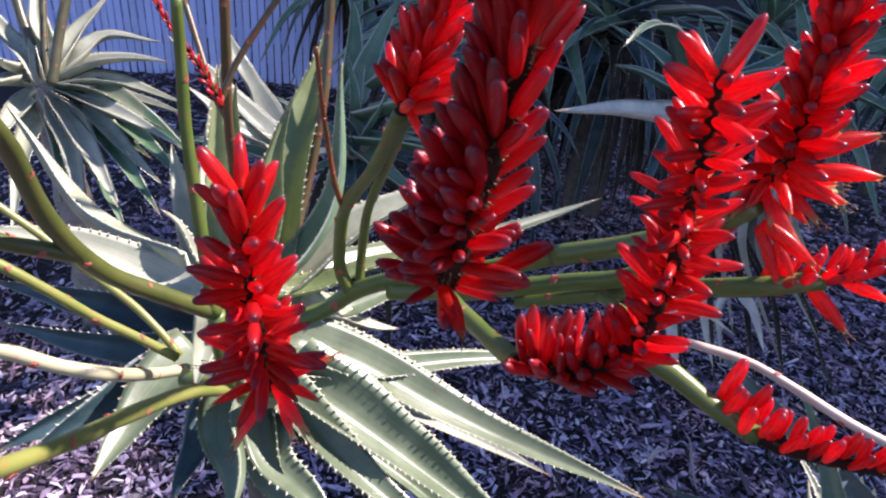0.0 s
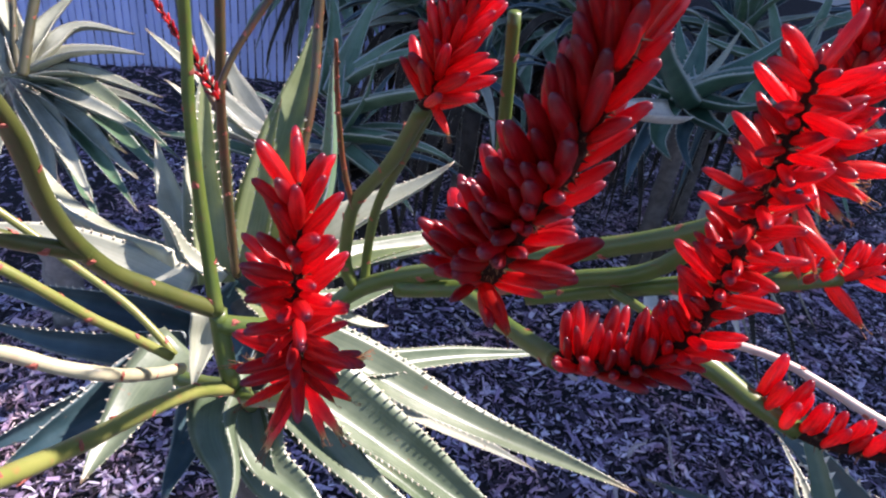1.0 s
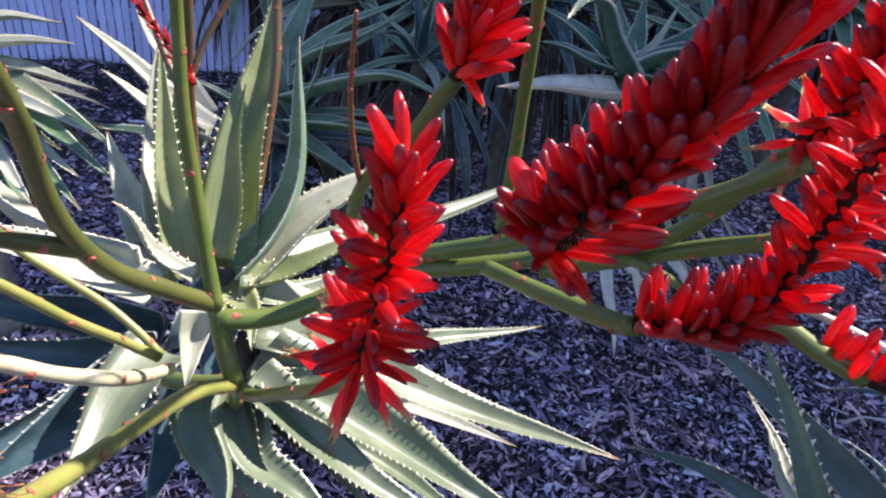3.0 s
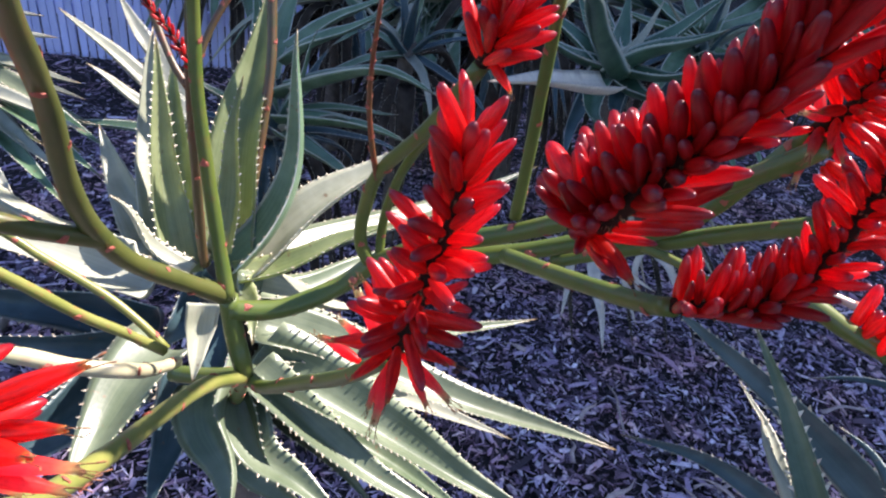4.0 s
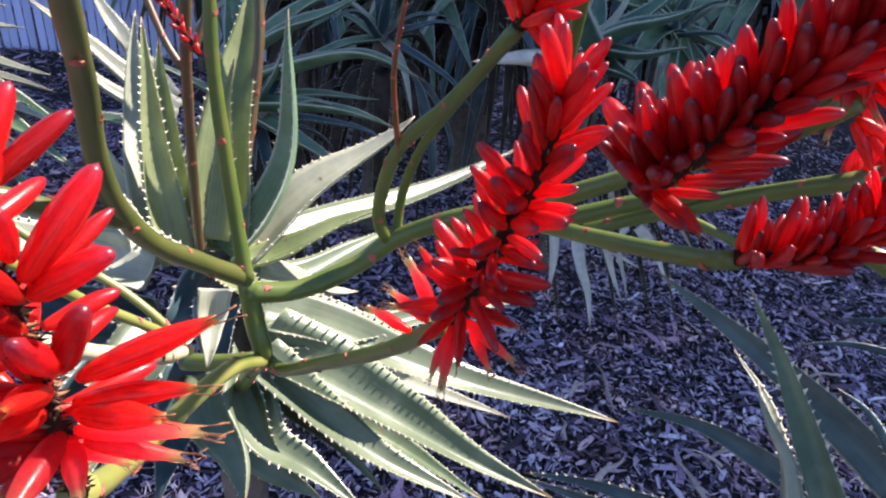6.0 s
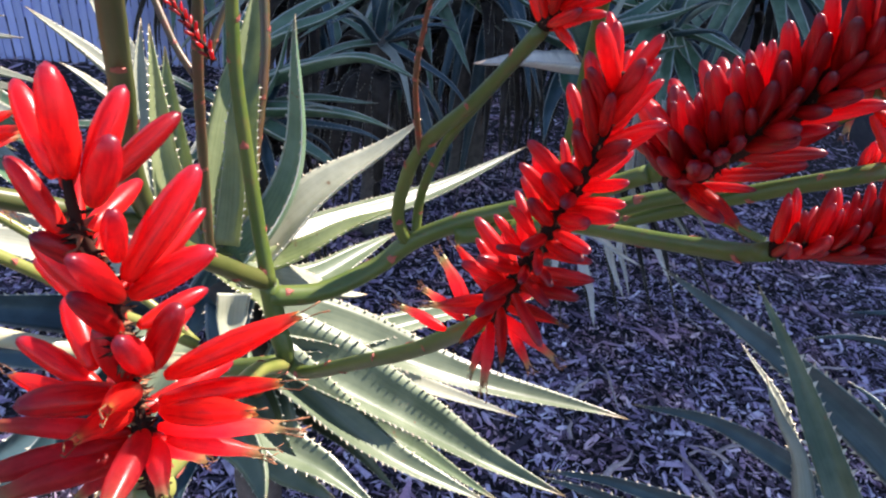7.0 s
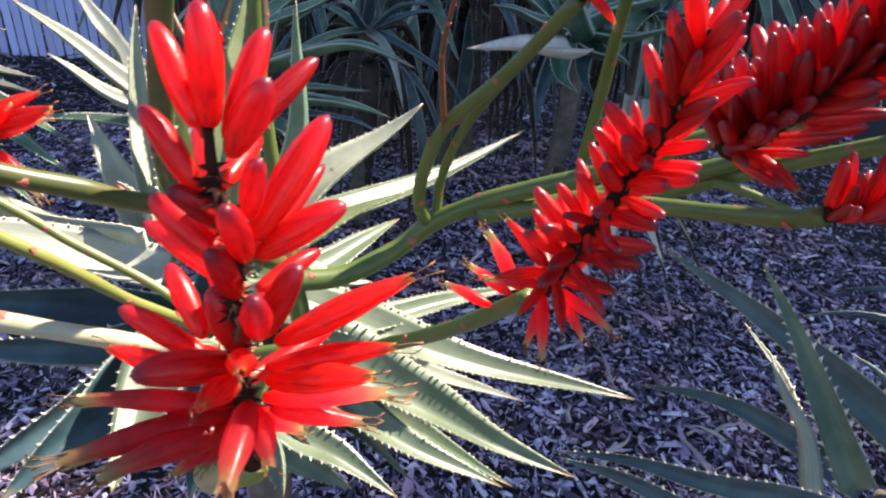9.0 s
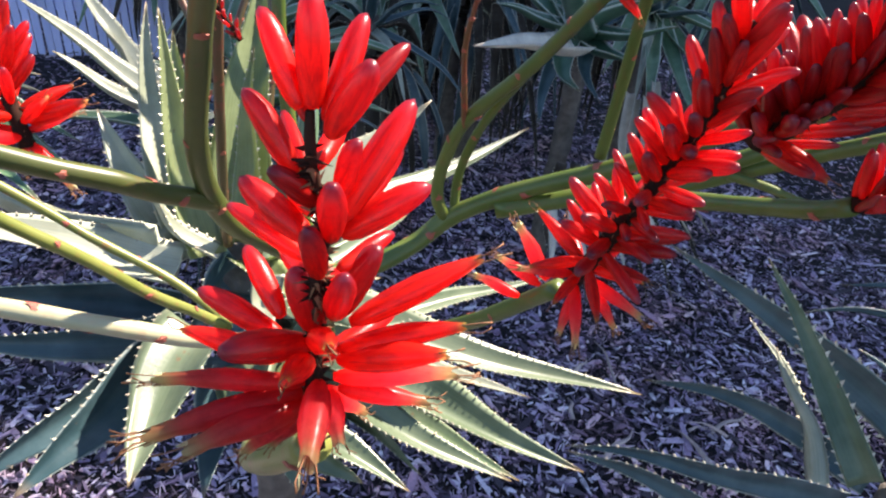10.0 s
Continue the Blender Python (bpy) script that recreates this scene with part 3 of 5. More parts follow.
def build_chips():
    m, n, l, b = material("bark_chip")
    geo = n.new("ShaderNodeNewGeometry")
    tc = n.new("ShaderNodeTexCoord")
    # Pale violet: the blue cast of shade is put into the bark colours.
    r = ramp_out(n, l, geo.outputs["Random Per Island"], ((0.0, (0.014, 0.010, 0.015)), (0.38, (0.11, 0.078, 0.122)), (0.68, (0.51, 0.37, 0.545)), (1.0, (1.0, 0.90, 0.97))))
    patch = noise_node(n, l, 3.2, 4, tc.outputs["Object"])
    warm = mixed(n, l, 1.0, r, (1.2, 0.92, 0.78), "MULTIPLY")
    r = mixed(n, l, ramp_out(n, l, patch.outputs[0], ((0.48, (0, 0, 0)), (0.62, (0.9, 0.9, 0.9)))), r, warm)
    # darker blotches scattered at random over the chips
    dark_blotch = noise_node(n, l, 9, 3, tc.outputs["Object"])
    r = mixed(n, l, ramp_out(n, l, dark_blotch.outputs[0], ((0.30, (0.7, 0.7, 0.7)), (0.42, (0, 0, 0)))), r, (0.03, 0.022, 0.034))
    t = noise_node(n, l, 120, 4, tc.outputs["Object"])
    c = mixed(n, l, ramp_out(n, l, t.outputs[0], ((0.35, (0, 0, 0)), (0.7, (0.3, 0.3, 0.3)))), r, (0.07, 0.05, 0.07))
    l.new(c, b.inputs["Base Color"])
    b.inputs["Roughness"].default_value = 0.5
    bumped(n, l, t.outputs[0], 0.6, 0.002, b)
    rnd = random.Random(5)
    verts, faces = [], []

    def chip(x, y, ln, wd, th, tilt, fine):
        z = ground_height(x, y)
        a = rnd.uniform(0, math.tau)
        rot = Euler((rnd.uniform(-tilt, tilt), rnd.uniform(-tilt, tilt), a)).to_matrix()
        k = len(verts)
        bow = rnd.uniform(-0.15, 0.15) * ln
        lift = th / 2 + abs(rnd.gauss(0, 0.013))
        cuts = ((-0.5, rnd.uniform(0.1, 0.7)), (0.0, rnd.uniform(0.8, 1.1)), (0.5, rnd.uniform(0.1, 0.7)))
        if not fine:
            cuts = ((-0.5, rnd.uniform(0.5, 0.9)), (0.5, rnd.uniform(0.4, 0.9)))
        for u, wv in cuts:
            off = bow * (0.25 - u * u)
            for sy, sz in ((-1, -1), (1, -1), (1, 1), (-1, 1)):
                p = rot @ Vector((u * ln, off + sy * wd * wv / 2, sz * th / 2 * (1 if u == 0 else 0.6)))
                verts.append((x + p.x, y + p.y, z + lift + p.z))
        for s in (0, 4) if fine else (0,):
            for e in range(4):
                f = (e + 1) % 4
                faces.append((k + s + e, k + s + f, k + s + 4 + f, k + s + 4 + e))
        faces.append((k + 3, k + 2, k + 1, k))
        q = k + (8 if fine else 4)
        faces.append((q, q + 1, q + 2, q + 3))

    for i in range(118000):
        fine = i < 56000                       # thickest round the foremost plants
        if fine:
            x, y = rnd.uniform(-1.9, 2.5), 0.3 + 3.9 * rnd.random() ** 1.15
        else:
            x, y = rnd.uniform(-3.4, 3.6), rnd.uniform(-0.7, 6.6)
        if rnd.random() < 0.72:
            chip(x, y, rnd.uniform(0.012, 0.045), rnd.uniform(0.002, 0.007), rnd.uniform(0.002, 0.005), 0.45, fine)
        elif rnd.random() < 0.9:
            chip(x, y, rnd.uniform(0.015, 0.045), rnd.uniform(0.007, 0.021), rnd.uniform(0.003, 0.008), 0.35, fine)
        else:
            chip(x, y, rnd.uniform(0.06, 0.13), rnd.uniform(0.008, 0.03), rnd.uniform(0.003, 0.008), 0.18, fine)
    me = bpy.data.meshes.new("bark_mulch")
    me.from_pydata(verts, [], faces)
    me.materials.append(m)
    ob = tagged(new("bark_mulch", me), "shredded brown and grey bark mulch chips covering the bed", "mulch", kind="stuff")
    return ob


build_ground()
build_chips()


# ---- fence ----
def build_fence():
    paint = plain_material("fence_weathered_grey", (0.52, 0.55, 0.88), (0.64, 0.67, 0.95), 7, 0.75, 0.3, 0.003, 0.12)
    root = new("fence")
    root.location = (-1.05, 5.3, 0)
    root.rotation_euler = (0, 0, radians(12))
    bpy.context.view_layer.update()
    tagged(root, "weathered blue-grey timber fence of narrow upright palings", "fence")
    bm = bmesh.new()
    bmesh.ops.create_cube(bm, size=1)
    bmesh.ops.bevel(bm, geom=bm.edges[:], offset=0.06, segments=1, affect="EDGES")
    me = bpy.data.meshes.new("paling")
    bm.to_mesh(me)
    bm.free()
    me.materials.append(paint)
    rnd = random.Random(8)
    for i in range(84):
        k = new("paling", me)
        k.parent = root
        k.matrix_basis = pose((i - 80) * 0.056, rnd.uniform(-0.003, 0.003), 0.92 + rnd.uniform(-0.01, 0.01), 0, rnd.uniform(-0.4, 0.4), 0) @ Matrix.Diagonal((0.046, 0.018, 1.84, 1))
    for z in (0.35, 1.45):
        k = new("rail", me)
        k.parent = root
        k.matrix_basis = pose(-2.15, 0.04, z) @ Matrix.Diagonal((4.8, 0.05, 0.09, 1))


build_fence()


def build_shade_wall():
    """Plain wall added unseen beyond the fence, only to throw shade over the bed."""
    m = plain_material("wall_plaster", (0.42, 0.42, 0.44), (0.50, 0.50, 0.52), 3, 0.9, 0.4, 0.01)
    bm = bmesh.new()
    bmesh.ops.create_cube(bm, size=1)
    bmesh.ops.scale(bm, vec=(66, 0.3, 19.60), verts=bm.verts)
    bmesh.ops.bevel(bm, geom=bm.edges[:], offset=0.02, segments=1, affect="EDGES")
    bmesh.ops.transform(bm, matrix=pose(15.59, 10.08, 9.50, 0, 0, -22), verts=bm.verts)
    tagged(part("unseen_wall", bm, m, None, smooth=False), "plain grey wall added unseen to shade the bed", "wall", kind="structure")


build_shade_wall()

# ---- the aloes ----

A = aloe((-0.303, 0.997, 0.915), (0.100, -0.250, 0.950), 'large grey-green aloe with spiny leaves and branched red flower spikes')
stalk(A, [(-0.297, 0.975, 0.937), (-0.248, 0.843, 1.109), (-0.212, 0.739, 1.232), (-0.219, 0.739, 1.276), (-0.228, 0.748, 1.325)], 0.0112, 0.0100)
stalk(A, [(-0.228, 0.748, 1.325), (-0.255, 0.711, 1.365), (-0.285, 0.665, 1.419), (-0.293, 0.627, 1.489), (-0.277, 0.588, 1.578), (-0.258, 0.541, 1.638), (-0.244, 0.512, 1.669)], 0.0095, 0.0066, mat=STALK_BRONZE)
stalk(A, [(-0.289, 0.651, 1.443), (-0.308, 0.628, 1.460), (-0.322, 0.613, 1.471), (-0.339, 0.595, 1.488), (-0.373, 0.575, 1.507), (-0.428, 0.552, 1.537)], 0.0078, 0.0068, mat=STALK_BRONZE)
stalk(A, [(-0.226, 0.742, 1.326), (-0.239, 0.757, 1.403), (-0.253, 0.773, 1.517), (-0.255, 0.781, 1.583), (-0.254, 0.783, 1.643)], 0.0075, 0.0052)
stalk(A, [(-0.227, 0.744, 1.310), (-0.177, 0.761, 1.307), (-0.123, 0.790, 1.322), (-0.085, 0.796, 1.355), (-0.025, 0.780, 1.396), (0.049, 0.753, 1.438), (0.112, 0.728, 1.483)], 0.0106, 0.0086)
stalk(A, [(0.112, 0.728, 1.483), (0.182, 0.694, 1.533), (0.218, 0.669, 1.573), (0.229, 0.656, 1.593)], 0.0095, 0.0080)
stalk(A, [(-0.045, 0.780, 1.374), (0.041, 0.766, 1.403), (0.123, 0.749, 1.443), (0.186, 0.723, 1.486), (0.237, 0.702, 1.576), (0.237, 0.686, 1.594)], 0.0100, 0.0070)
stalk(A, [(0.085, 0.763, 1.404), (0.136, 0.759, 1.424), (0.212, 0.716, 1.479), (0.255, 0.668, 1.523), (0.298, 0.672, 1.536)], 0.0085, 0.0075)
stalk(A, [(0.026, 0.681, 1.454), (0.060, 0.596, 1.494), (0.086, 0.531, 1.527), (0.090, 0.506, 1.544)], 0.0068, 0.0060)
stalk(A, [(0.155, 0.727, 1.452), (0.180, 0.703, 1.454), (0.206, 0.675, 1.452)], 0.0045, 0.0040, bracts=False)
stalk(A, [(-0.093, 0.795, 1.353), (-0.104, 0.794, 1.378), (-0.103, 0.788, 1.415), (-0.090, 0.765, 1.473), (-0.051, 0.721, 1.541), (-0.021, 0.673, 1.611)], 0.0070, 0.0060)
stalk(A, [(-0.084, 0.799, 1.352), (-0.083, 0.802, 1.403), (-0.070, 0.774, 1.471), (-0.045, 0.736, 1.536), (-0.015, 0.678, 1.614)], 0.0052, 0.0042)
stalk(A, [(-0.091, 0.763, 1.469), (-0.097, 0.752, 1.504), (-0.102, 0.747, 1.545), (-0.100, 0.726, 1.591), (-0.095, 0.701, 1.640)], 0.0030, 0.0016, mat=STALK_SPIKE, kind='bud')
stalk(A, [(0.041, 0.758, 1.449), (0.039, 0.747, 1.526), (0.036, 0.737, 1.584), (0.032, 0.719, 1.649), (0.030, 0.713, 1.676)], 0.0060, 0.0050)
stalk(A, [(-0.211, 0.737, 1.228), (-0.227, 0.682, 1.270), (-0.236, 0.612, 1.309), (-0.239, 0.533, 1.352), (-0.236, 0.450, 1.409), (-0.221, 0.397, 1.467), (-0.198, 0.362, 1.518)], 0.0085, 0.0070, mat=STALK_YELLOW)
stalk(A, [(-0.208, 0.738, 1.229), (-0.188, 0.724, 1.229), (-0.139, 0.660, 1.304), (-0.093, 0.589, 1.386), (-0.060, 0.525, 1.467)], 0.0075, 0.0060)
stalk(A, [(-0.226, 0.774, 1.191), (-0.266, 0.789, 1.171), (-0.318, 0.806, 1.152)], 0.0110, 0.0100)
stalk(A, [(-0.310, 0.802, 1.175), (-0.307, 0.738, 1.224), (-0.285, 0.649, 1.308), (-0.316, 0.623, 1.332), (-0.343, 0.610, 1.350), (-0.381, 0.594, 1.373), (-0.498, 0.589, 1.403)], 0.0075, 0.0070, mat=STALK_CREAM)
stalk(A, [(-0.325, 0.808, 1.185), (-0.356, 0.786, 1.226), (-0.389, 0.763, 1.266), (-0.427, 0.731, 1.328), (-0.474, 0.699, 1.390), (-0.532, 0.657, 1.475)], 0.0062, 0.0060, mat=STALK_YELLOW)
stalk(A, [(-0.326, 0.817, 1.180), (-0.357, 0.824, 1.211), (-0.397, 0.831, 1.241), (-0.465, 0.834, 1.285), (-0.508, 0.832, 1.321), (-0.610, 0.809, 1.417)], 0.0052, 0.0050, mat=STALK_YELLOW)
stalk(A, [(0.152, 0.526, 1.551), (0.171, 0.521, 1.548), (0.197, 0.511, 1.537), (0.221, 0.504, 1.529)], 0.0060, 0.0055)
stalk(A, [(0.203, 0.606, 1.507), (0.241, 0.599, 1.506), (0.269, 0.588, 1.501), (0.303, 0.575, 1.492), (0.336, 0.564, 1.486)], 0.0030, 0.0034, mat=STALK_DRY)
R = raceme(A, [(-0.057, 0.513, 1.482), (-0.0462, 0.479, 1.560), (-0.0392, 0.460, 1.610), (-0.0372, 0.457, 1.649)], n=90, size=.88, dark=.2, curve=1.15, top=34, low=88, droop=.0, open_to=.05, fat=.84, flare=0.36, taper=0.0, thick=.0045, rough=16, bare=(0.1, -1, 0.3))
single_flower(R, (-0.059, 0.504, 1.481), (-0.068, 0.489, 1.456), 'open')
single_flower(R, (-0.047, 0.505, 1.482), (-0.033, 0.491, 1.460), 'open')
single_flower(R, (-0.078, 0.543, 1.446), (-0.111, 0.559, 1.448), 'open')
single_flower(R, (-0.068, 0.538, 1.459), (-0.097, 0.558, 1.467), 'open')
single_flower(R, (-0.063, 0.540, 1.462), (-0.090, 0.562, 1.492), 'open')
R = raceme(A, [(0.041, 0.540, 1.567), (0.054, 0.479, 1.638), (0.062, 0.449, 1.675), (0.068, 0.433, 1.707), (0.071, 0.425, 1.731), (0.074, 0.424, 1.749)], buds=DARK_BUDS, n=260, size=1.04, open_to=0, droop=0, top=38, low=80, curve=.4, taper=.15, fat=.74, lift=.45, under=.15, thick=.0085, rough=13, clear=(0.70, 0.02, -0.70))
single_flower(R, (0.0321, 0.5357, 1.5802), (0.0116, 0.5545, 1.5899), 'bud', 0.0133)
single_flower(R, (0.0342, 0.5380, 1.5863), (0.0151, 0.5646, 1.6068), 'bud', 0.0140)
single_flower(R, (0.0437, 0.5377, 1.5928), (0.0338, 0.5709, 1.6159), 'bud', 0.0127)
single_flower(R, (0.0534, 0.5364, 1.5981), (0.0460, 0.5702, 1.6253), 'bud', 0.0127)
single_flower(R, (0.0518, 0.5291, 1.5811), (0.0265, 0.5229, 1.6038), 'bud', 0.0133)
single_flower(R, (0.0418, 0.5276, 1.5708), (0.0599, 0.4961, 1.5610), 'half', 0.0127)
single_flower(R, (0.0644, 0.5240, 1.5814), (0.0898, 0.5040, 1.5941), 'bud', 0.0120)
single_flower(R, (0.0468, 0.5287, 1.5765), (0.0282, 0.5241, 1.5721), 'bud', 0.0120)
single_flower(R, (0.0701, 0.5252, 1.5891), (0.0973, 0.5062, 1.6185), 'bud', 0.0127)
single_flower(R, (0.0614, 0.5341, 1.6003), (0.0572, 0.5682, 1.6314), 'bud', 0.0127)
single_flower(R, (0.0618, 0.5290, 1.5894), (0.0305, 0.5209, 1.6228), 'bud', 0.0140)
R = raceme(A, [(0.090, 0.508, 1.544), (0.120, 0.491, 1.559), (0.143, 0.487, 1.590), (0.145, 0.478, 1.637), (0.138, 0.457, 1.690), (0.131, 0.439, 1.729)], n=165, size=.75, dark=.2, dark_to=.25, open_to=0.0, droop=0.0, low=92, top=62, curve=1.0, lift=.2, base_lift=1.3, under=.6, fat=.80, bias=1.08, rough=17, thick=.0042, bare=(0.4, -1, 0))
R = raceme(A, [(-0.1976, 0.3619, 1.5178), (-0.1983, 0.3612, 1.5432), (-0.1982, 0.3599, 1.5684), (-0.1970, 0.3554, 1.5929), (-0.1954, 0.3515, 1.6136), (-0.1980, 0.3483, 1.6309), (-0.1984, 0.3479, 1.6450)], n=0, thick=.0030, fuzz=420)
single_flower(R, (-0.2006, 0.3477, 1.6456), (-0.2109, 0.3588, 1.6630), 'bud', 0.0075)
single_flower(R, (-0.1976, 0.3480, 1.6457), (-0.1995, 0.3521, 1.6712), 'bud', 0.0091)
single_flower(R, (-0.1945, 0.3482, 1.6425), (-0.1860, 0.3596, 1.6639), 'bud', 0.0078)
single_flower(R, (-0.1938, 0.3483, 1.6391), (-0.1853, 0.3431, 1.6596), 'bud', 0.0079)
single_flower(R, (-0.1920, 0.3484, 1.6432), (-0.1758, 0.3631, 1.6565), 'bud', 0.0065)
single_flower(R, (-0.2015, 0.3482, 1.6293), (-0.2150, 0.3540, 1.6460), 'bud', 0.0075)
single_flower(R, (-0.1989, 0.3485, 1.6293), (-0.2070, 0.3711, 1.6341), 'bud', 0.0047)
single_flower(R, (-0.1964, 0.3503, 1.6200), (-0.2081, 0.3433, 1.6314), 'bud', 0.0070)
single_flower(R, (-0.1986, 0.3523, 1.6078), (-0.2170, 0.3624, 1.6206), 'bud', 0.0089)
single_flower(R, (-0.1994, 0.3535, 1.6016), (-0.2228, 0.3700, 1.6062), 'bud', 0.0068)
single_flower(R, (-0.1932, 0.3525, 1.6088), (-0.1924, 0.3280, 1.6349), 'bud', 0.0085)
single_flower(R, (-0.1916, 0.3501, 1.6227), (-0.1865, 0.3415, 1.6400), 'bud', 0.0072)
single_flower(R, (-0.1908, 0.3514, 1.6156), (-0.1743, 0.3645, 1.6436), 'bud', 0.0093)
single_flower(R, (-0.1887, 0.3518, 1.6138), (-0.1750, 0.3728, 1.6250), 'bud', 0.0061)
single_flower(R, (-0.1907, 0.3524, 1.6099), (-0.1678, 0.3543, 1.6234), 'bud', 0.0091)
single_flower(R, (-0.1965, 0.3550, 1.5952), (-0.1986, 0.3357, 1.6188), 'bud', 0.0084)
single_flower(R, (-0.1918, 0.3584, 1.5786), (-0.1787, 0.3570, 1.6032), 'bud', 0.0103)
single_flower(R, (-0.1913, 0.3548, 1.5974), (-0.1757, 0.3697, 1.5994), 'bud', 0.0062)
single_flower(R, (-0.1975, 0.3596, 1.5709), (-0.2025, 0.3581, 1.5955), 'bud', 0.0107)
single_flower(R, (-0.1923, 0.3584, 1.5781), (-0.1893, 0.3382, 1.6081), 'bud', 0.0087)
single_flower(R, (-0.2070, 0.3577, 1.5777), (-0.2196, 0.3748, 1.5900), 'bud', 0.0080)
single_flower(R, (-0.2074, 0.3593, 1.5687), (-0.2332, 0.3680, 1.5779), 'bud', 0.0087)
single_flower(R, (-0.2092, 0.3588, 1.5601), (-0.2396, 0.3703, 1.5604), 'half', 0.0089)
single_flower(R, (-0.1992, 0.3598, 1.5663), (-0.2230, 0.3421, 1.5756), 'bud', 0.0114)
single_flower(R, (-0.1877, 0.3592, 1.5749), (-0.1480, 0.3679, 1.5929), 'half', 0.0098)
single_flower(R, (-0.1908, 0.3600, 1.5640), (-0.1728, 0.3793, 1.5619), 'bud', 0.0070)
single_flower(R, (-0.1908, 0.3600, 1.5640), (-0.1522, 0.3563, 1.5746), 'half', 0.0091)
single_flower(R, (-0.1907, 0.3597, 1.5596), (-0.1585, 0.3463, 1.5730), 'half', 0.0107)
single_flower(R, (-0.1923, 0.3593, 1.5527), (-0.1484, 0.3593, 1.5530), 'open', 0.0091)
single_flower(R, (-0.1904, 0.3590, 1.5481), (-0.1577, 0.3608, 1.5383), 'open', 0.0083)
single_flower(R, (-0.2009, 0.3589, 1.5506), (-0.2506, 0.3586, 1.5477), 'open', 0.0088)
single_flower(R, (-0.2018, 0.3585, 1.5473), (-0.2500, 0.3398, 1.5422), 'open', 0.0111)
single_flower(R, (-0.2000, 0.3579, 1.5429), (-0.2367, 0.3324, 1.5422), 'open', 0.0116)
single_flower(R, (-0.1966, 0.3591, 1.5505), (-0.1976, 0.3211, 1.5518), 'open', 0.0114)
single_flower(R, (-0.1939, 0.3590, 1.5481), (-0.1893, 0.3469, 1.5327), 'open', 0.0092)
single_flower(R, (-0.2026, 0.3572, 1.5397), (-0.2211, 0.3561, 1.5179), 'open', 0.0080)
single_flower(R, (-0.2000, 0.3574, 1.5396), (-0.2119, 0.3566, 1.5214), 'open', 0.0076)
single_flower(R, (-0.1975, 0.3581, 1.5787), (-0.1875, 0.3904, 1.5742), 'bud', 0.0077)
single_flower(R, (-0.1981, 0.3562, 1.5884), (-0.2101, 0.3850, 1.5836), 'bud', 0.0070)
single_flower(R, (-0.1975, 0.3595, 1.5596), (-0.2162, 0.3847, 1.5498), 'bud', 0.0078)
single_flower(R, (-0.1975, 0.3595, 1.5596), (-0.1807, 0.3857, 1.5486), 'bud', 0.0078)
single_flower(R, (-0.1969, 0.3484, 1.6310), (-0.1913, 0.3723, 1.6339), 'bud', 0.0059)
single_flower(R, (-0.1984, 0.3506, 1.6173), (-0.2080, 0.3765, 1.6159), 'bud', 0.0063)
single_flower(R, (-0.1957, 0.3521, 1.6098), (-0.1842, 0.3793, 1.6066), 'bud', 0.0065)
single_flower(R, (-0.1974, 0.3589, 1.5482), (-0.1806, 0.3666, 1.5268), 'open', 0.0081)
single_flower(R, (-0.1974, 0.3585, 1.5461), (-0.2090, 0.3621, 1.5176), 'open', 0.0082)
single_flower(R, (-0.1988, 0.3479, 1.6430), (-0.2036, 0.3678, 1.6480), 'bud', 0.0060)
single_flower(R, (-0.1976, 0.3599, 1.5684), (-0.1922, 0.3297, 1.5880), 'half', 0.0094)
single_flower(R, (-0.2000, 0.3594, 1.5597), (-0.2045, 0.3335, 1.5721), 'half', 0.0096)
R = raceme(A, [(-0.021, 0.673, 1.611), (-0.011, 0.668, 1.641), (0.000, 0.666, 1.675), (0.006, 0.662, 1.706)], n=64, size=1.12, droop=0, open_to=0, top=24, low=66, curve=.7, fat=.80, rough=13)
single_flower(R, (-0.015, 0.670, 1.616), (-0.000, 0.654, 1.599), 'half')
R = raceme(A, [(0.234, 0.687, 1.591), (0.239, 0.661, 1.625), (0.230, 0.632, 1.676), (0.217, 0.602, 1.724), (0.208, 0.581, 1.750)], n=115, size=1.0, dark=.15, open_to=.12, droop=0, fat=.9)
single_flower(R, (0.251, 0.660, 1.621), (0.297, 0.655, 1.622), 'half')
single_flower(R, (0.245, 0.664, 1.610), (0.282, 0.653, 1.602), 'half')
single_flower(R, (0.242, 0.667, 1.577), (0.278, 0.648, 1.557), 'half')
single_flower(R, (0.239, 0.665, 1.574), (0.254, 0.651, 1.548), 'bud')
single_flower(R, (0.244, 0.669, 1.626), (0.295, 0.674, 1.643), 'half')
single_flower(R, (0.246, 0.659, 1.562), (0.257, 0.642, 1.543), 'half')
single_flower(R, (0.251, 0.657, 1.569), (0.265, 0.642, 1.550), 'half')
single_flower(R, (0.247, 0.668, 1.596), (0.265, 0.657, 1.583), 'half')
R = raceme(A, [(0.197, 0.514, 1.537), (0.221, 0.504, 1.529), (0.250, 0.497, 1.530), (0.283, 0.492, 1.534), (0.309, 0.489, 1.542)], n=30, size=.68, open_to=0, droop=0, low=75, top=60, lift=3.2, fat=1.1, under=.2)
R = raceme(A, [(0.257, 0.671, 1.523), (0.297, 0.673, 1.536), (0.334, 0.675, 1.550), (0.365, 0.681, 1.572)], n=38, size=.68, open_to=.0, droop=0, low=90, top=50, lift=1.4, fat=1.2, under=.4)
single_flower(R, (0.291, 0.674, 1.530), (0.321, 0.656, 1.504), 'half')
single_flower(R, (0.312, 0.676, 1.537), (0.345, 0.668, 1.528), 'half')
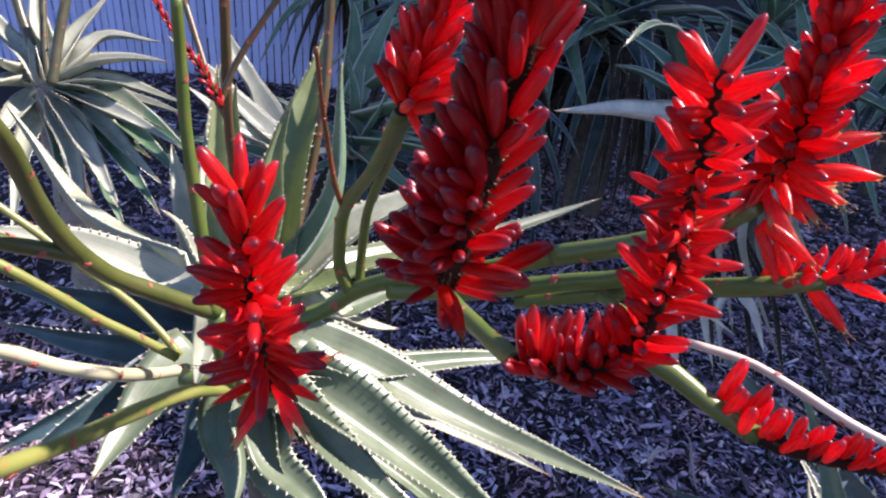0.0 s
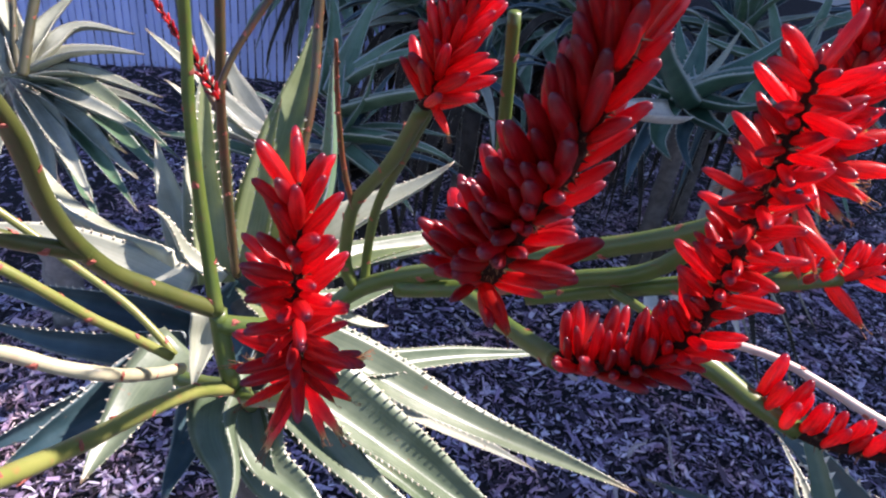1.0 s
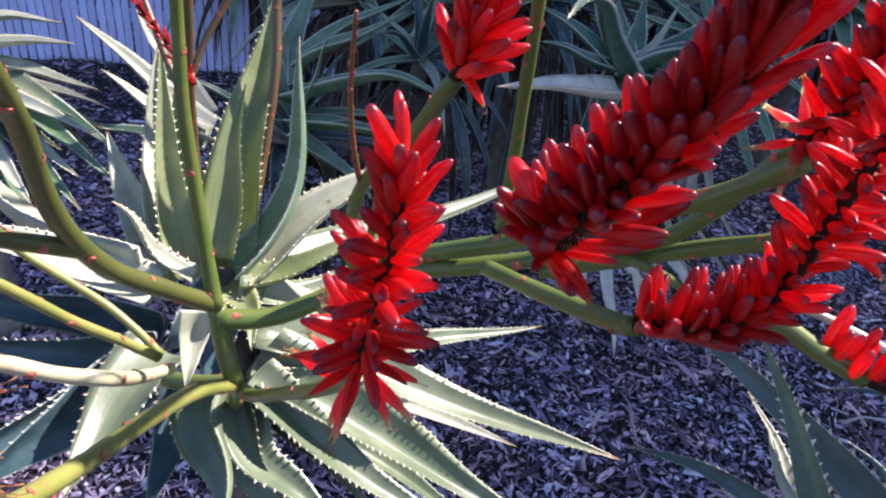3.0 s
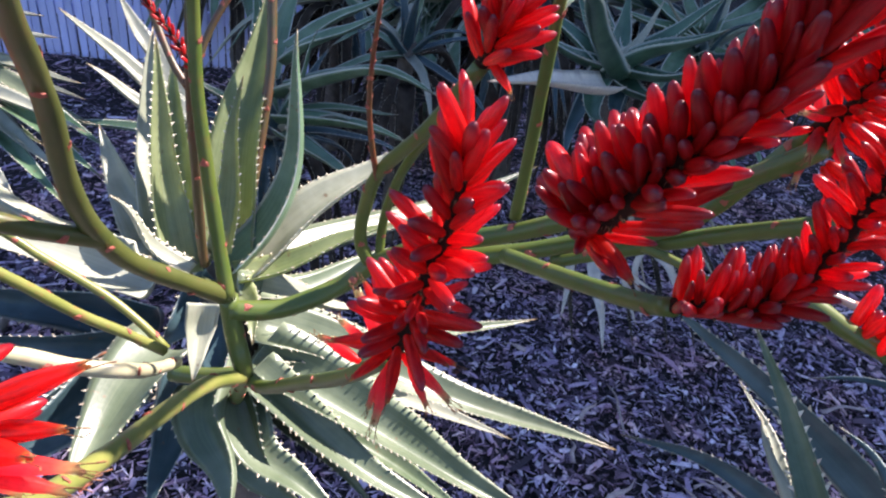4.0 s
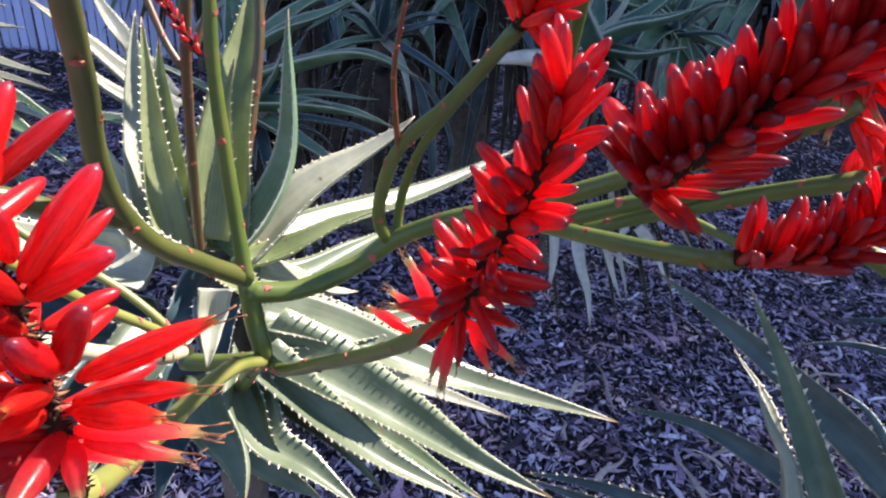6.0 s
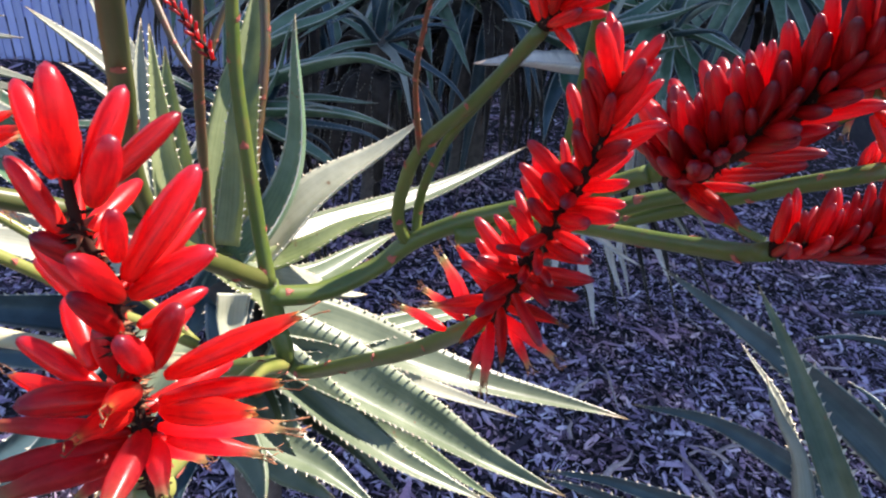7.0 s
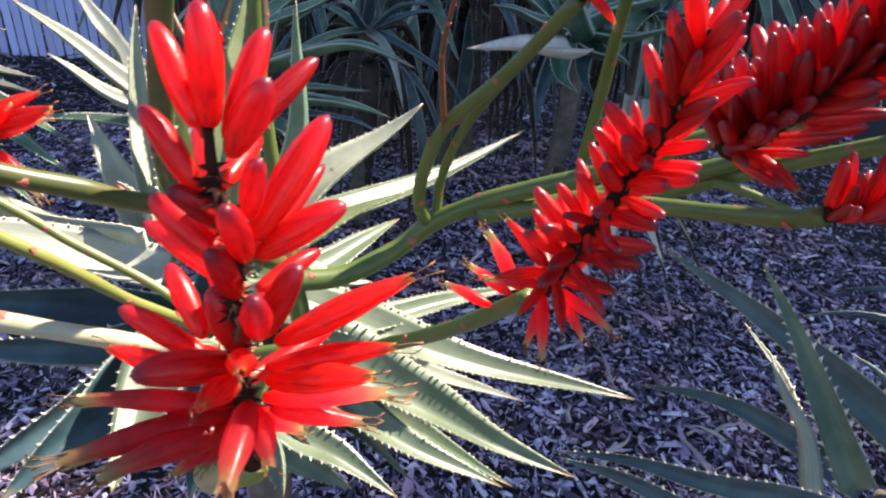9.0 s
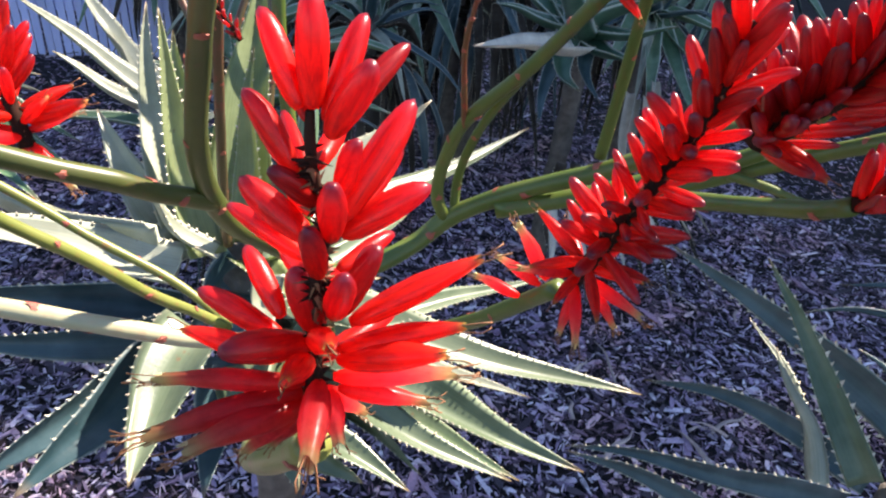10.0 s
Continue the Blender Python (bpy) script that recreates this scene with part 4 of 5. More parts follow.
R = raceme(A, [(-0.395, 0.617, 1.497), (-0.404, 0.627, 1.527), (-0.408, 0.638, 1.562), (-0.411, 0.647, 1.592)], n=40, size=.9, open_to=.15)
single_flower(R, (-0.396, 0.627, 1.511), (-0.353, 0.619, 1.528), 'half')
single_flower(R, (-0.399, 0.619, 1.499), (-0.383, 0.614, 1.495), 'bud')
R = raceme(A, [(-0.320, 0.973, 1.466), (-0.354, 0.984, 1.510), (-0.375, 0.986, 1.536), (-0.401, 0.991, 1.569), (-0.422, 0.998, 1.605)], buds=DARK_BUDS, n=60, size=.34, open_to=0, droop=0, low=60, fat=1.2, thick=.003)
leaf(A, [(-0.297, 1.079, 1.002), (-0.164, 1.123, 0.937), (-0.015, 1.139, 0.866), (0.168, 1.133, 0.809), (0.395, 1.095, 0.778)], w=0.115)
leaf(A, [(-0.301, 1.091, 0.955), (-0.206, 1.158, 0.856), (-0.061, 1.213, 0.759), (0.082, 1.254, 0.668), (0.235, 1.277, 0.581)], w=0.085, mat=LEAF_PALE)
leaf(A, [(-0.273, 1.019, 0.989), (-0.165, 1.029, 0.906), (-0.044, 1.025, 0.828), (0.086, 1.011, 0.762), (0.259, 0.972, 0.710)], w=0.135, deep=1.0)
leaf(A, [(-0.279, 1.046, 0.946), (-0.154, 1.044, 0.829), (-0.004, 1.032, 0.732), (0.156, 1.001, 0.648)], w=0.075)
leaf(A, [(-0.270, 0.975, 1.000), (-0.159, 0.957, 0.903), (-0.044, 0.935, 0.826), (0.095, 0.907, 0.767)], w=0.085)
leaf(A, [(-0.262, 0.995, 0.933), (-0.149, 0.978, 0.818), (-0.045, 0.960, 0.722)], w=0.050)
leaf(A, [(-0.290, 0.967, 0.982), (-0.247, 0.898, 0.919), (-0.176, 0.866, 0.893), (-0.089, 0.820, 0.866)], w=0.085)
leaf(A, [(-0.321, 0.962, 1.000), (-0.301, 0.890, 0.982), (-0.275, 0.827, 0.976), (-0.242, 0.752, 0.962)], w=0.125, face=(-0.25, -0.9, 0.3))
leaf(A, [(-0.307, 0.968, 0.972), (-0.258, 0.914, 0.899), (-0.216, 0.888, 0.860), (-0.157, 0.863, 0.822)], w=0.110, face=(-0.25, -0.9, 0.4))
leaf(A, [(-0.404, 0.996, 1.014), (-0.433, 0.919, 0.999), (-0.447, 0.843, 0.985), (-0.451, 0.755, 0.964)], w=0.125, face=(0.1, 0.3, 0.9))
# lower left leaves take the dark copy, which paints in their shade
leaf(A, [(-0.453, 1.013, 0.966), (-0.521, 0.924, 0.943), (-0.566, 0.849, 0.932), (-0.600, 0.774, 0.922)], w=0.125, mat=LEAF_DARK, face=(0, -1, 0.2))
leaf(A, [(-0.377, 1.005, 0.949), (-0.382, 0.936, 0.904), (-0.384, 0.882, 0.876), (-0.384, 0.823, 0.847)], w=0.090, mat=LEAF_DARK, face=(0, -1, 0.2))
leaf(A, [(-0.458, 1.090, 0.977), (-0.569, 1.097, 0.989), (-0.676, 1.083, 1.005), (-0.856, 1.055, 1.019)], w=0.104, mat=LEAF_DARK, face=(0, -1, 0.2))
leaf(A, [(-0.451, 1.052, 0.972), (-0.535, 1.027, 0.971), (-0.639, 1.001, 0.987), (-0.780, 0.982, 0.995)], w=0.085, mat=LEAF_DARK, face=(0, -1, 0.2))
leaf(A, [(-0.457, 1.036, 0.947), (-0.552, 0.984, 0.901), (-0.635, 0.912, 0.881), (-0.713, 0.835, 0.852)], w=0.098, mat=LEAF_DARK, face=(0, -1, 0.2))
leaf(A, [(-0.264, 1.041, 0.991), (-0.121, 1.166, 0.906), (0.049, 1.293, 0.864), (0.263, 1.419, 0.838)], w=0.073)
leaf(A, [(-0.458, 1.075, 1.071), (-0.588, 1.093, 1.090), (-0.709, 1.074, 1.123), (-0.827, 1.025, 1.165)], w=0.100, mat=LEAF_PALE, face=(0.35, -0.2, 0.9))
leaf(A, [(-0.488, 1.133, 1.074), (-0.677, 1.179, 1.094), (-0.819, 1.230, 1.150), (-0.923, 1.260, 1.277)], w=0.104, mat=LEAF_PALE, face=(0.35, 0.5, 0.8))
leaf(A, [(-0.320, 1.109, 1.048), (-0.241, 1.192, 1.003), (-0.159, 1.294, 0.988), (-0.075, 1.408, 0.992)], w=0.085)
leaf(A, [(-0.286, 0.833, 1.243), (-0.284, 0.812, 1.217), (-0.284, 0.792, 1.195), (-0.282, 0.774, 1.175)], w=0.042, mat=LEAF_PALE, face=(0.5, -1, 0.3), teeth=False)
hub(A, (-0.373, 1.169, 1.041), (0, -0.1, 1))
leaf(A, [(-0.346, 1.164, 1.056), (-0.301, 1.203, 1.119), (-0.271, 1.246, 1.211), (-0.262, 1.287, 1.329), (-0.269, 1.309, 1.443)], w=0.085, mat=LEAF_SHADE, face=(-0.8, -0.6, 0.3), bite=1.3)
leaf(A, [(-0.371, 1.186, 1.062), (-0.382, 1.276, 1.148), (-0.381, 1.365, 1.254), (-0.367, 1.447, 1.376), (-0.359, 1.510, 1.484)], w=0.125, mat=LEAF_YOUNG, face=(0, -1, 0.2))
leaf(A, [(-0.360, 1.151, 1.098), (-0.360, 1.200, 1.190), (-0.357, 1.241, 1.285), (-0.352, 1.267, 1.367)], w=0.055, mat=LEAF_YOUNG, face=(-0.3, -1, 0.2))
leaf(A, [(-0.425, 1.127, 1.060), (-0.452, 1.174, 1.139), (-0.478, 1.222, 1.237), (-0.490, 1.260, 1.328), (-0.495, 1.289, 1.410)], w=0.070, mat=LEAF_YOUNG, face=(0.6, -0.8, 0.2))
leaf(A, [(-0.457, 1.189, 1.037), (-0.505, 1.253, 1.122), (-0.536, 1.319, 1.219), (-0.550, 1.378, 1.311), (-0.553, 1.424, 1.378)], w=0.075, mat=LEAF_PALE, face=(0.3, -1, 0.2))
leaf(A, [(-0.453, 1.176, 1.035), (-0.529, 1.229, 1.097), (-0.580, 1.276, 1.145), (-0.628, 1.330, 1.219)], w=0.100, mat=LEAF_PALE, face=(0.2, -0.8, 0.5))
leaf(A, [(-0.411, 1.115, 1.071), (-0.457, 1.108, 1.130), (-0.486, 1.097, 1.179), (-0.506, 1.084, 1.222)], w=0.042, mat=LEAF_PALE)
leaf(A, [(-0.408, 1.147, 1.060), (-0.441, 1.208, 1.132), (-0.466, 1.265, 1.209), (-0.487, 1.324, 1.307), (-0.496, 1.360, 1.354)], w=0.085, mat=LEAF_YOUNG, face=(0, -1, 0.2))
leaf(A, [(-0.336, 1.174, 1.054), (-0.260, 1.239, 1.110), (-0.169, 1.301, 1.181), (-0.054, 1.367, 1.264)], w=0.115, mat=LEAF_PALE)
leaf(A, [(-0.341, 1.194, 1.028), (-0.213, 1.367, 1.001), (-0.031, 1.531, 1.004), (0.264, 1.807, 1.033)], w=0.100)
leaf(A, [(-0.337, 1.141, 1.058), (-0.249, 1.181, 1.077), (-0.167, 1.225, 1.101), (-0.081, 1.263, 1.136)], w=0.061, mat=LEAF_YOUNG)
stalk(A, [(-0.388, 1.136, 1.079), (-0.388, 1.127, 1.140), (-0.369, 1.076, 1.395), (-0.358, 1.064, 1.508), (-0.352, 1.066, 1.640), (-0.348, 1.072, 1.76)], 0.0080, 0.0065, mat=STALK_RED)
stalk(A, [(-0.369, 1.072, 1.408), (-0.395, 1.085, 1.442), (-0.425, 1.111, 1.496), (-0.454, 1.136, 1.549)], 0.0052, 0.0045, mat=STALK_RED)
stalk(A, [(-0.359, 1.230, 1.044), (-0.353, 1.327, 1.157), (-0.338, 1.395, 1.338), (-0.344, 1.440, 1.463), (-0.345, 1.470, 1.66)], 0.0100, 0.0090, mat=STALK_RED)
stalk(A, [(-0.330, 0.982, 1.465), (-0.313, 1.005, 1.516), (-0.284, 1.031, 1.570), (-0.259, 1.048, 1.611)], 0.0045, 0.0040, mat=STALK_RED)
bare_stem(A, (-0.307, 1.012, 0.899), (-0.378, 1.186, 1.028), 0.045)
leaf(A, [(-0.365, 1.153, 1.035), (-0.316, 1.091, 1.057), (-0.282, 1.025, 1.071), (-0.266, 0.970, 1.063)], w=0.070, mat=LEAF_YOUNG)
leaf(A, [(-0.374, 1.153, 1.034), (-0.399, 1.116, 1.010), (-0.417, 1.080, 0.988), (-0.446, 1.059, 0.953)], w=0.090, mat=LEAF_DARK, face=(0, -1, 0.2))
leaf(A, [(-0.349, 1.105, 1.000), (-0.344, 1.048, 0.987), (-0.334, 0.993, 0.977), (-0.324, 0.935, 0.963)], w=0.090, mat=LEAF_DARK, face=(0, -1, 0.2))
leaf(A, [(-0.350, 1.153, 1.037), (-0.282, 1.149, 1.023), (-0.229, 1.184, 0.992), (-0.130, 1.257, 0.935)], w=0.090, mat=LEAF_PALE)
C = aloe((-1.551, 2.106, 0.963), (0.000, -0.100, 1.000), 'tree-like aloe with a bare trunk and arching grey leaves', trunk=.055)
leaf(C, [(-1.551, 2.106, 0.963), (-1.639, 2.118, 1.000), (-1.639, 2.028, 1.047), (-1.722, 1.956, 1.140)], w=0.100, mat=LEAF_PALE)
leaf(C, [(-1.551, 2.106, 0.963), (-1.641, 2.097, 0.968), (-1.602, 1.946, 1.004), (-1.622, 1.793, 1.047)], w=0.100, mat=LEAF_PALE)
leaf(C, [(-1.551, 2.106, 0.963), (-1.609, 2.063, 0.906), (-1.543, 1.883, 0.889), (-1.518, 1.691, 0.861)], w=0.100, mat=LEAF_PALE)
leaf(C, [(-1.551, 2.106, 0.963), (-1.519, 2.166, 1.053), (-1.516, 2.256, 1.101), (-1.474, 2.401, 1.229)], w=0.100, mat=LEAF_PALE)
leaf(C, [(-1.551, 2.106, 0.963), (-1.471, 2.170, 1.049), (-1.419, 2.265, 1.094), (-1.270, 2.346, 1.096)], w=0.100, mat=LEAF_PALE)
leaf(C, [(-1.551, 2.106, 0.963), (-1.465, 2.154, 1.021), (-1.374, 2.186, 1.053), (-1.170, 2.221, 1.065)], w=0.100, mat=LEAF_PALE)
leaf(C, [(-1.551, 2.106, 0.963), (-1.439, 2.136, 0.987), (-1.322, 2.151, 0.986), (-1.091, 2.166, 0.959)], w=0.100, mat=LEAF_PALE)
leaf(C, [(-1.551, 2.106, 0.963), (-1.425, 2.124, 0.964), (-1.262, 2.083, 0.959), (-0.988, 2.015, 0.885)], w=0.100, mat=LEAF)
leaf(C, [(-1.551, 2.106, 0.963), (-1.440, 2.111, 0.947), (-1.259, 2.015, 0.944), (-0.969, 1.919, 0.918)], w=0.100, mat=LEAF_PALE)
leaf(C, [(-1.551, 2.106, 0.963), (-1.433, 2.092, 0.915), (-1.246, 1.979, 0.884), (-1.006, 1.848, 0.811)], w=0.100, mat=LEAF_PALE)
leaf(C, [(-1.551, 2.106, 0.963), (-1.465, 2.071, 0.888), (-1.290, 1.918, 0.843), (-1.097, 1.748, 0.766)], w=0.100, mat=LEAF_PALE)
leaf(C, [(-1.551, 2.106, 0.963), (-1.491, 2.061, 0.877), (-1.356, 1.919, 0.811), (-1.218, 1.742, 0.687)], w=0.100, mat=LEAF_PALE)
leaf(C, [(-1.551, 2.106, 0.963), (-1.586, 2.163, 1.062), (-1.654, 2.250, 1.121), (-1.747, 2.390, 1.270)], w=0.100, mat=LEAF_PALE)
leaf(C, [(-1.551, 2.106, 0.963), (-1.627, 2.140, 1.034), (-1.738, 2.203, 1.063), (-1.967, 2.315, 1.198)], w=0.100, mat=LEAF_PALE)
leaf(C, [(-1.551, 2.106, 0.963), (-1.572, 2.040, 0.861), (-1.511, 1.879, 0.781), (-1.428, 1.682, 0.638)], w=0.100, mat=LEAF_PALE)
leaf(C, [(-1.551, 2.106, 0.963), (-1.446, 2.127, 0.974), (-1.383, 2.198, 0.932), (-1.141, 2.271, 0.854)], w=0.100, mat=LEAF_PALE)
leaf(C, [(-1.551, 2.106, 0.963), (-1.456, 2.100, 0.933), (-1.355, 2.079, 0.877), (-1.168, 2.050, 0.790)], w=0.100, mat=LEAF)
leaf(C, [(-1.588, 2.149, 0.945), (-1.445, 2.157, 0.926), (-1.266, 2.106, 0.902), (-1.107, 2.079, 0.918)], w=0.110, mat=LEAF_SHADE)
leaf(C, [(-1.588, 2.149, 0.945), (-1.479, 2.140, 0.906), (-1.317, 2.052, 0.873), (-1.117, 1.942, 0.795)], w=0.110, mat=LEAF_SHADE)
leaf(C, [(-1.588, 2.149, 0.945), (-1.514, 2.125, 0.891), (-1.368, 2.003, 0.854), (-1.185, 1.854, 0.764)], w=0.110, mat=LEAF_SHADE)
leaf(C, [(-1.588, 2.149, 0.945), (-1.459, 2.154, 0.925), (-1.278, 2.080, 0.909), (-1.013, 1.967, 0.813)], w=0.110, mat=LEAF_SHADE)
leaf(C, [(-1.588, 2.149, 0.945), (-1.549, 2.108, 0.871), (-1.433, 1.971, 0.816), (-1.330, 1.797, 0.705)], w=0.110, mat=LEAF_SHADE)
leaf(C, [(-1.588, 2.149, 0.945), (-1.495, 2.155, 0.934), (-1.380, 2.124, 0.907), (-1.215, 2.071, 0.834)], w=0.110, mat=LEAF_SHADE)
leaf(C, [(-1.588, 2.149, 0.945), (-1.535, 2.126, 0.897), (-1.442, 2.047, 0.844), (-1.327, 1.942, 0.747)], w=0.110, mat=LEAF_SHADE)
leaf(C, [(-1.588, 2.149, 0.945), (-1.441, 2.145, 0.906), (-1.212, 2.019, 0.893), (-0.912, 1.861, 0.812)], w=0.110, mat=LEAF_SHADE)
leaf(C, [(-1.588, 2.149, 0.945), (-1.464, 2.125, 0.879), (-1.240, 1.961, 0.853), (-0.970, 1.759, 0.757)], w=0.110, mat=LEAF_SHADE)
leaf(C, [(-1.588, 2.149, 0.945), (-1.493, 2.109, 0.860), (-1.295, 1.931, 0.817), (-1.059, 1.715, 0.705)], w=0.110, mat=LEAF_SHADE)
leaf(C, [(-1.588, 2.149, 0.945), (-1.437, 2.161, 0.931), (-1.220, 2.072, 0.931), (-0.926, 1.947, 0.857)], w=0.110, mat=LEAF_SHADE)
stalk(C, [(-1.560, 2.105, 0.963), (-1.617, 2.154, 1.054), (-1.687, 2.211, 1.161), (-1.750, 2.280, 1.285)], 0.0170, 0.0150, mat=STALK_BROWN)
stalk(C, [(-1.555, 2.116, 0.979), (-1.591, 2.179, 1.089), (-1.642, 2.301, 1.295)], 0.0120, 0.0110, mat=STALK_BROWN)
stalk(C, [(-1.501, 2.066, 0.983), (-1.508, 2.154, 1.125), (-1.505, 2.253, 1.284)], 0.0170, 0.0150, mat=STALK_BROWN)
D = aloe((-0.539, 2.311, 0.840), (0.200, -0.100, 1.000), 'dark green aloe clump growing in the shade of the others')
leaf(D, [(-0.533, 2.290, 0.866), (-0.359, 2.187, 0.931), (-0.215, 2.071, 0.967), (-0.079, 1.974, 0.976)], w=0.101, mat=LEAF_SHADE)
leaf(D, [(-0.547, 2.384, 0.917), (-0.372, 2.311, 1.029), (-0.193, 2.209, 1.095), (-0.006, 2.112, 1.077)], w=0.115, mat=LEAF_SHADE)
leaf(D, [(-0.554, 2.495, 0.997), (-0.427, 2.477, 1.090), (-0.319, 2.500, 1.149), (-0.192, 2.526, 1.219)], w=0.086, mat=LEAF_SHADE)
leaf(D, [(-0.555, 2.567, 1.015), (-0.424, 2.610, 1.113), (-0.311, 2.634, 1.175), (-0.179, 2.667, 1.256)], w=0.086, mat=LEAF_SHADE)
leaf(D, [(-0.504, 2.216, 0.850), (-0.382, 2.091, 0.867), (-0.291, 2.011, 0.856), (-0.194, 1.915, 0.820)], w=0.086, mat=LEAF_SHADE)
leaf(D, [(-0.507, 2.351, 0.874), (-0.358, 2.346, 0.899), (-0.247, 2.343, 0.919), (-0.135, 2.331, 0.924)], w=0.058, mat=LEAF_SHADE)
leaf(D, [(-0.614, 2.493, 0.925), (-0.602, 2.630, 1.046), (-0.569, 2.770, 1.175), (-0.500, 2.837, 1.288)], w=0.101, mat=LEAF_SHADE)
leaf(D, [(-0.634, 2.493, 0.922), (-0.662, 2.630, 1.038), (-0.711, 2.772, 1.157), (-0.764, 2.840, 1.253)], w=0.101, mat=LEAF_SHADE)
leaf(D, [(-0.702, 2.028, 0.933), (-0.821, 2.034, 1.016), (-0.933, 2.041, 1.103), (-1.063, 2.061, 1.207)], w=0.100, mat=LEAF_PALE)
leaf(D, [(-0.699, 2.010, 0.906), (-0.795, 1.955, 0.991), (-0.870, 1.936, 1.043), (-0.947, 1.924, 1.105)], w=0.085, mat=LEAF_PALE)
leaf(D, [(-0.755, 2.142, 0.917), (-0.841, 2.159, 1.022), (-0.895, 2.163, 1.113), (-0.983, 2.244, 1.225)], w=0.110, mat=LEAF_PALE)
leaf(D, [(-0.713, 2.001, 0.890), (-0.876, 2.017, 0.890), (-1.040, 2.032, 0.889), (-1.202, 2.043, 0.881)], w=0.058, mat=LEAF_SHADE)
G = aloe((-0.018, 4.038, 0.999), (-0.100, -0.200, 1.000), 'shaded aloe clump with drooping dark green leaves')
leaf(G, [(-0.018, 4.038, 0.999), (-0.166, 3.967, 0.959), (-0.295, 3.713, 0.918), (-0.540, 3.470, 0.783)], w=0.135, mat=LEAF_SHADE)
leaf(G, [(-0.018, 4.038, 0.999), (-0.114, 3.933, 0.915), (-0.195, 3.547, 0.861), (-0.343, 3.180, 0.735)], w=0.135, mat=LEAF_SHADE)
leaf(G, [(-0.018, 4.038, 0.999), (-0.033, 3.899, 0.874), (-0.047, 3.434, 0.801), (-0.045, 2.970, 0.639)], w=0.135, mat=LEAF_SHADE)
leaf(G, [(-0.018, 4.038, 0.999), (0.079, 3.939, 0.953), (0.160, 3.558, 0.930), (0.272, 3.145, 0.772)], w=0.135, mat=LEAF_SHADE)
leaf(G, [(-0.018, 4.038, 0.999), (0.102, 3.980, 1.020), (0.210, 3.738, 1.032), (0.436, 3.458, 0.910)], w=0.135, mat=LEAF_SHADE)
leaf(G, [(-0.018, 4.038, 0.999), (0.111, 4.013, 1.072), (0.236, 3.908, 1.113), (0.473, 3.788, 1.055)], w=0.135, mat=LEAF_SHADE)
leaf(G, [(-0.018, 4.038, 0.999), (-0.103, 4.032, 1.070), (-0.182, 4.053, 1.090), (-0.348, 4.176, 1.163)], w=0.135, mat=LEAF_SHADE)
leaf(G, [(-0.018, 4.038, 0.999), (0.025, 3.906, 0.895), (0.057, 3.397, 0.852), (0.092, 2.899, 0.735)], w=0.121, mat=LEAF_SHADE)
leaf(G, [(-0.018, 4.038, 0.999), (-0.143, 4.008, 1.026), (-0.258, 3.898, 1.023), (-0.480, 3.815, 0.956)], w=0.135, mat=LEAF_SHADE)
leaf(G, [(-0.018, 4.038, 0.999), (-0.074, 3.916, 0.895), (-0.120, 3.516, 0.824), (-0.178, 3.108, 0.648)], w=0.108, mat=LEAF_SHADE)
H = aloe((-1.426, 4.972, 0.966), (0.000, -0.200, 1.000), 'far aloe clump with dull green leaves against the fence')
leaf(H, [(-1.426, 4.972, 0.966), (-1.498, 4.884, 0.936), (-1.524, 4.673, 0.889), (-1.621, 4.408, 0.674)], w=0.149, mat=LEAF_SHADE)
leaf(H, [(-1.426, 4.972, 0.966), (-1.450, 4.862, 0.891), (-1.413, 4.581, 0.811), (-1.361, 4.218, 0.505)], w=0.149, mat=LEAF_SHADE)
leaf(H, [(-1.426, 4.972, 0.966), (-1.371, 4.867, 0.882), (-1.246, 4.540, 0.805), (-1.075, 4.135, 0.499)], w=0.149, mat=LEAF_SHADE)
leaf(H, [(-1.426, 4.972, 0.966), (-1.302, 4.902, 0.922), (-1.129, 4.656, 0.871), (-0.848, 4.357, 0.616)], w=0.149, mat=LEAF_SHADE)
leaf(H, [(-1.426, 4.972, 0.966), (-1.274, 4.938, 0.975), (-1.103, 4.830, 0.953), (-0.873, 4.719, 0.822)], w=0.149, mat=LEAF_SHADE)
leaf(H, [(-1.426, 4.972, 0.966), (-1.528, 4.910, 0.984), (-1.638, 4.876, 0.953), (-1.873, 4.843, 0.855)], w=0.149, mat=LEAF_SHADE)
leaf(H, [(-1.426, 4.972, 0.966), (-1.441, 4.979, 1.076), (-1.464, 5.014, 1.137), (-1.535, 5.162, 1.294)], w=0.149, mat=LEAF_SHADE)
leaf(H, [(-1.426, 4.972, 0.966), (-1.329, 4.865, 0.869), (-1.167, 4.536, 0.781), (-0.897, 4.151, 0.486)], w=0.135, mat=LEAF_SHADE)
K = aloe((2.309, 4.776, 1.179), (0.000, -0.200, 1.000), 'shaded blue-green aloe clump with long arching leaves')
leaf(K, [(2.309, 4.776, 1.179), (2.048, 4.683, 1.069), (1.705, 4.364, 0.960), (1.172, 4.013, 0.666)], w=0.162, mat=LEAF_SHADE)
leaf(K, [(2.309, 4.776, 1.179), (2.105, 4.659, 1.044), (1.789, 4.269, 0.923), (1.338, 3.832, 0.606)], w=0.162, mat=LEAF_SHADE)
leaf(K, [(2.309, 4.776, 1.179), (2.215, 4.661, 1.071), (1.993, 4.273, 0.975), (1.721, 3.840, 0.703)], w=0.149, mat=LEAF_SHADE)
leaf(K, [(2.309, 4.776, 1.179), (2.344, 4.652, 1.086), (2.233, 4.256, 1.001), (2.175, 3.774, 0.699)], w=0.149, mat=LEAF_SHADE)
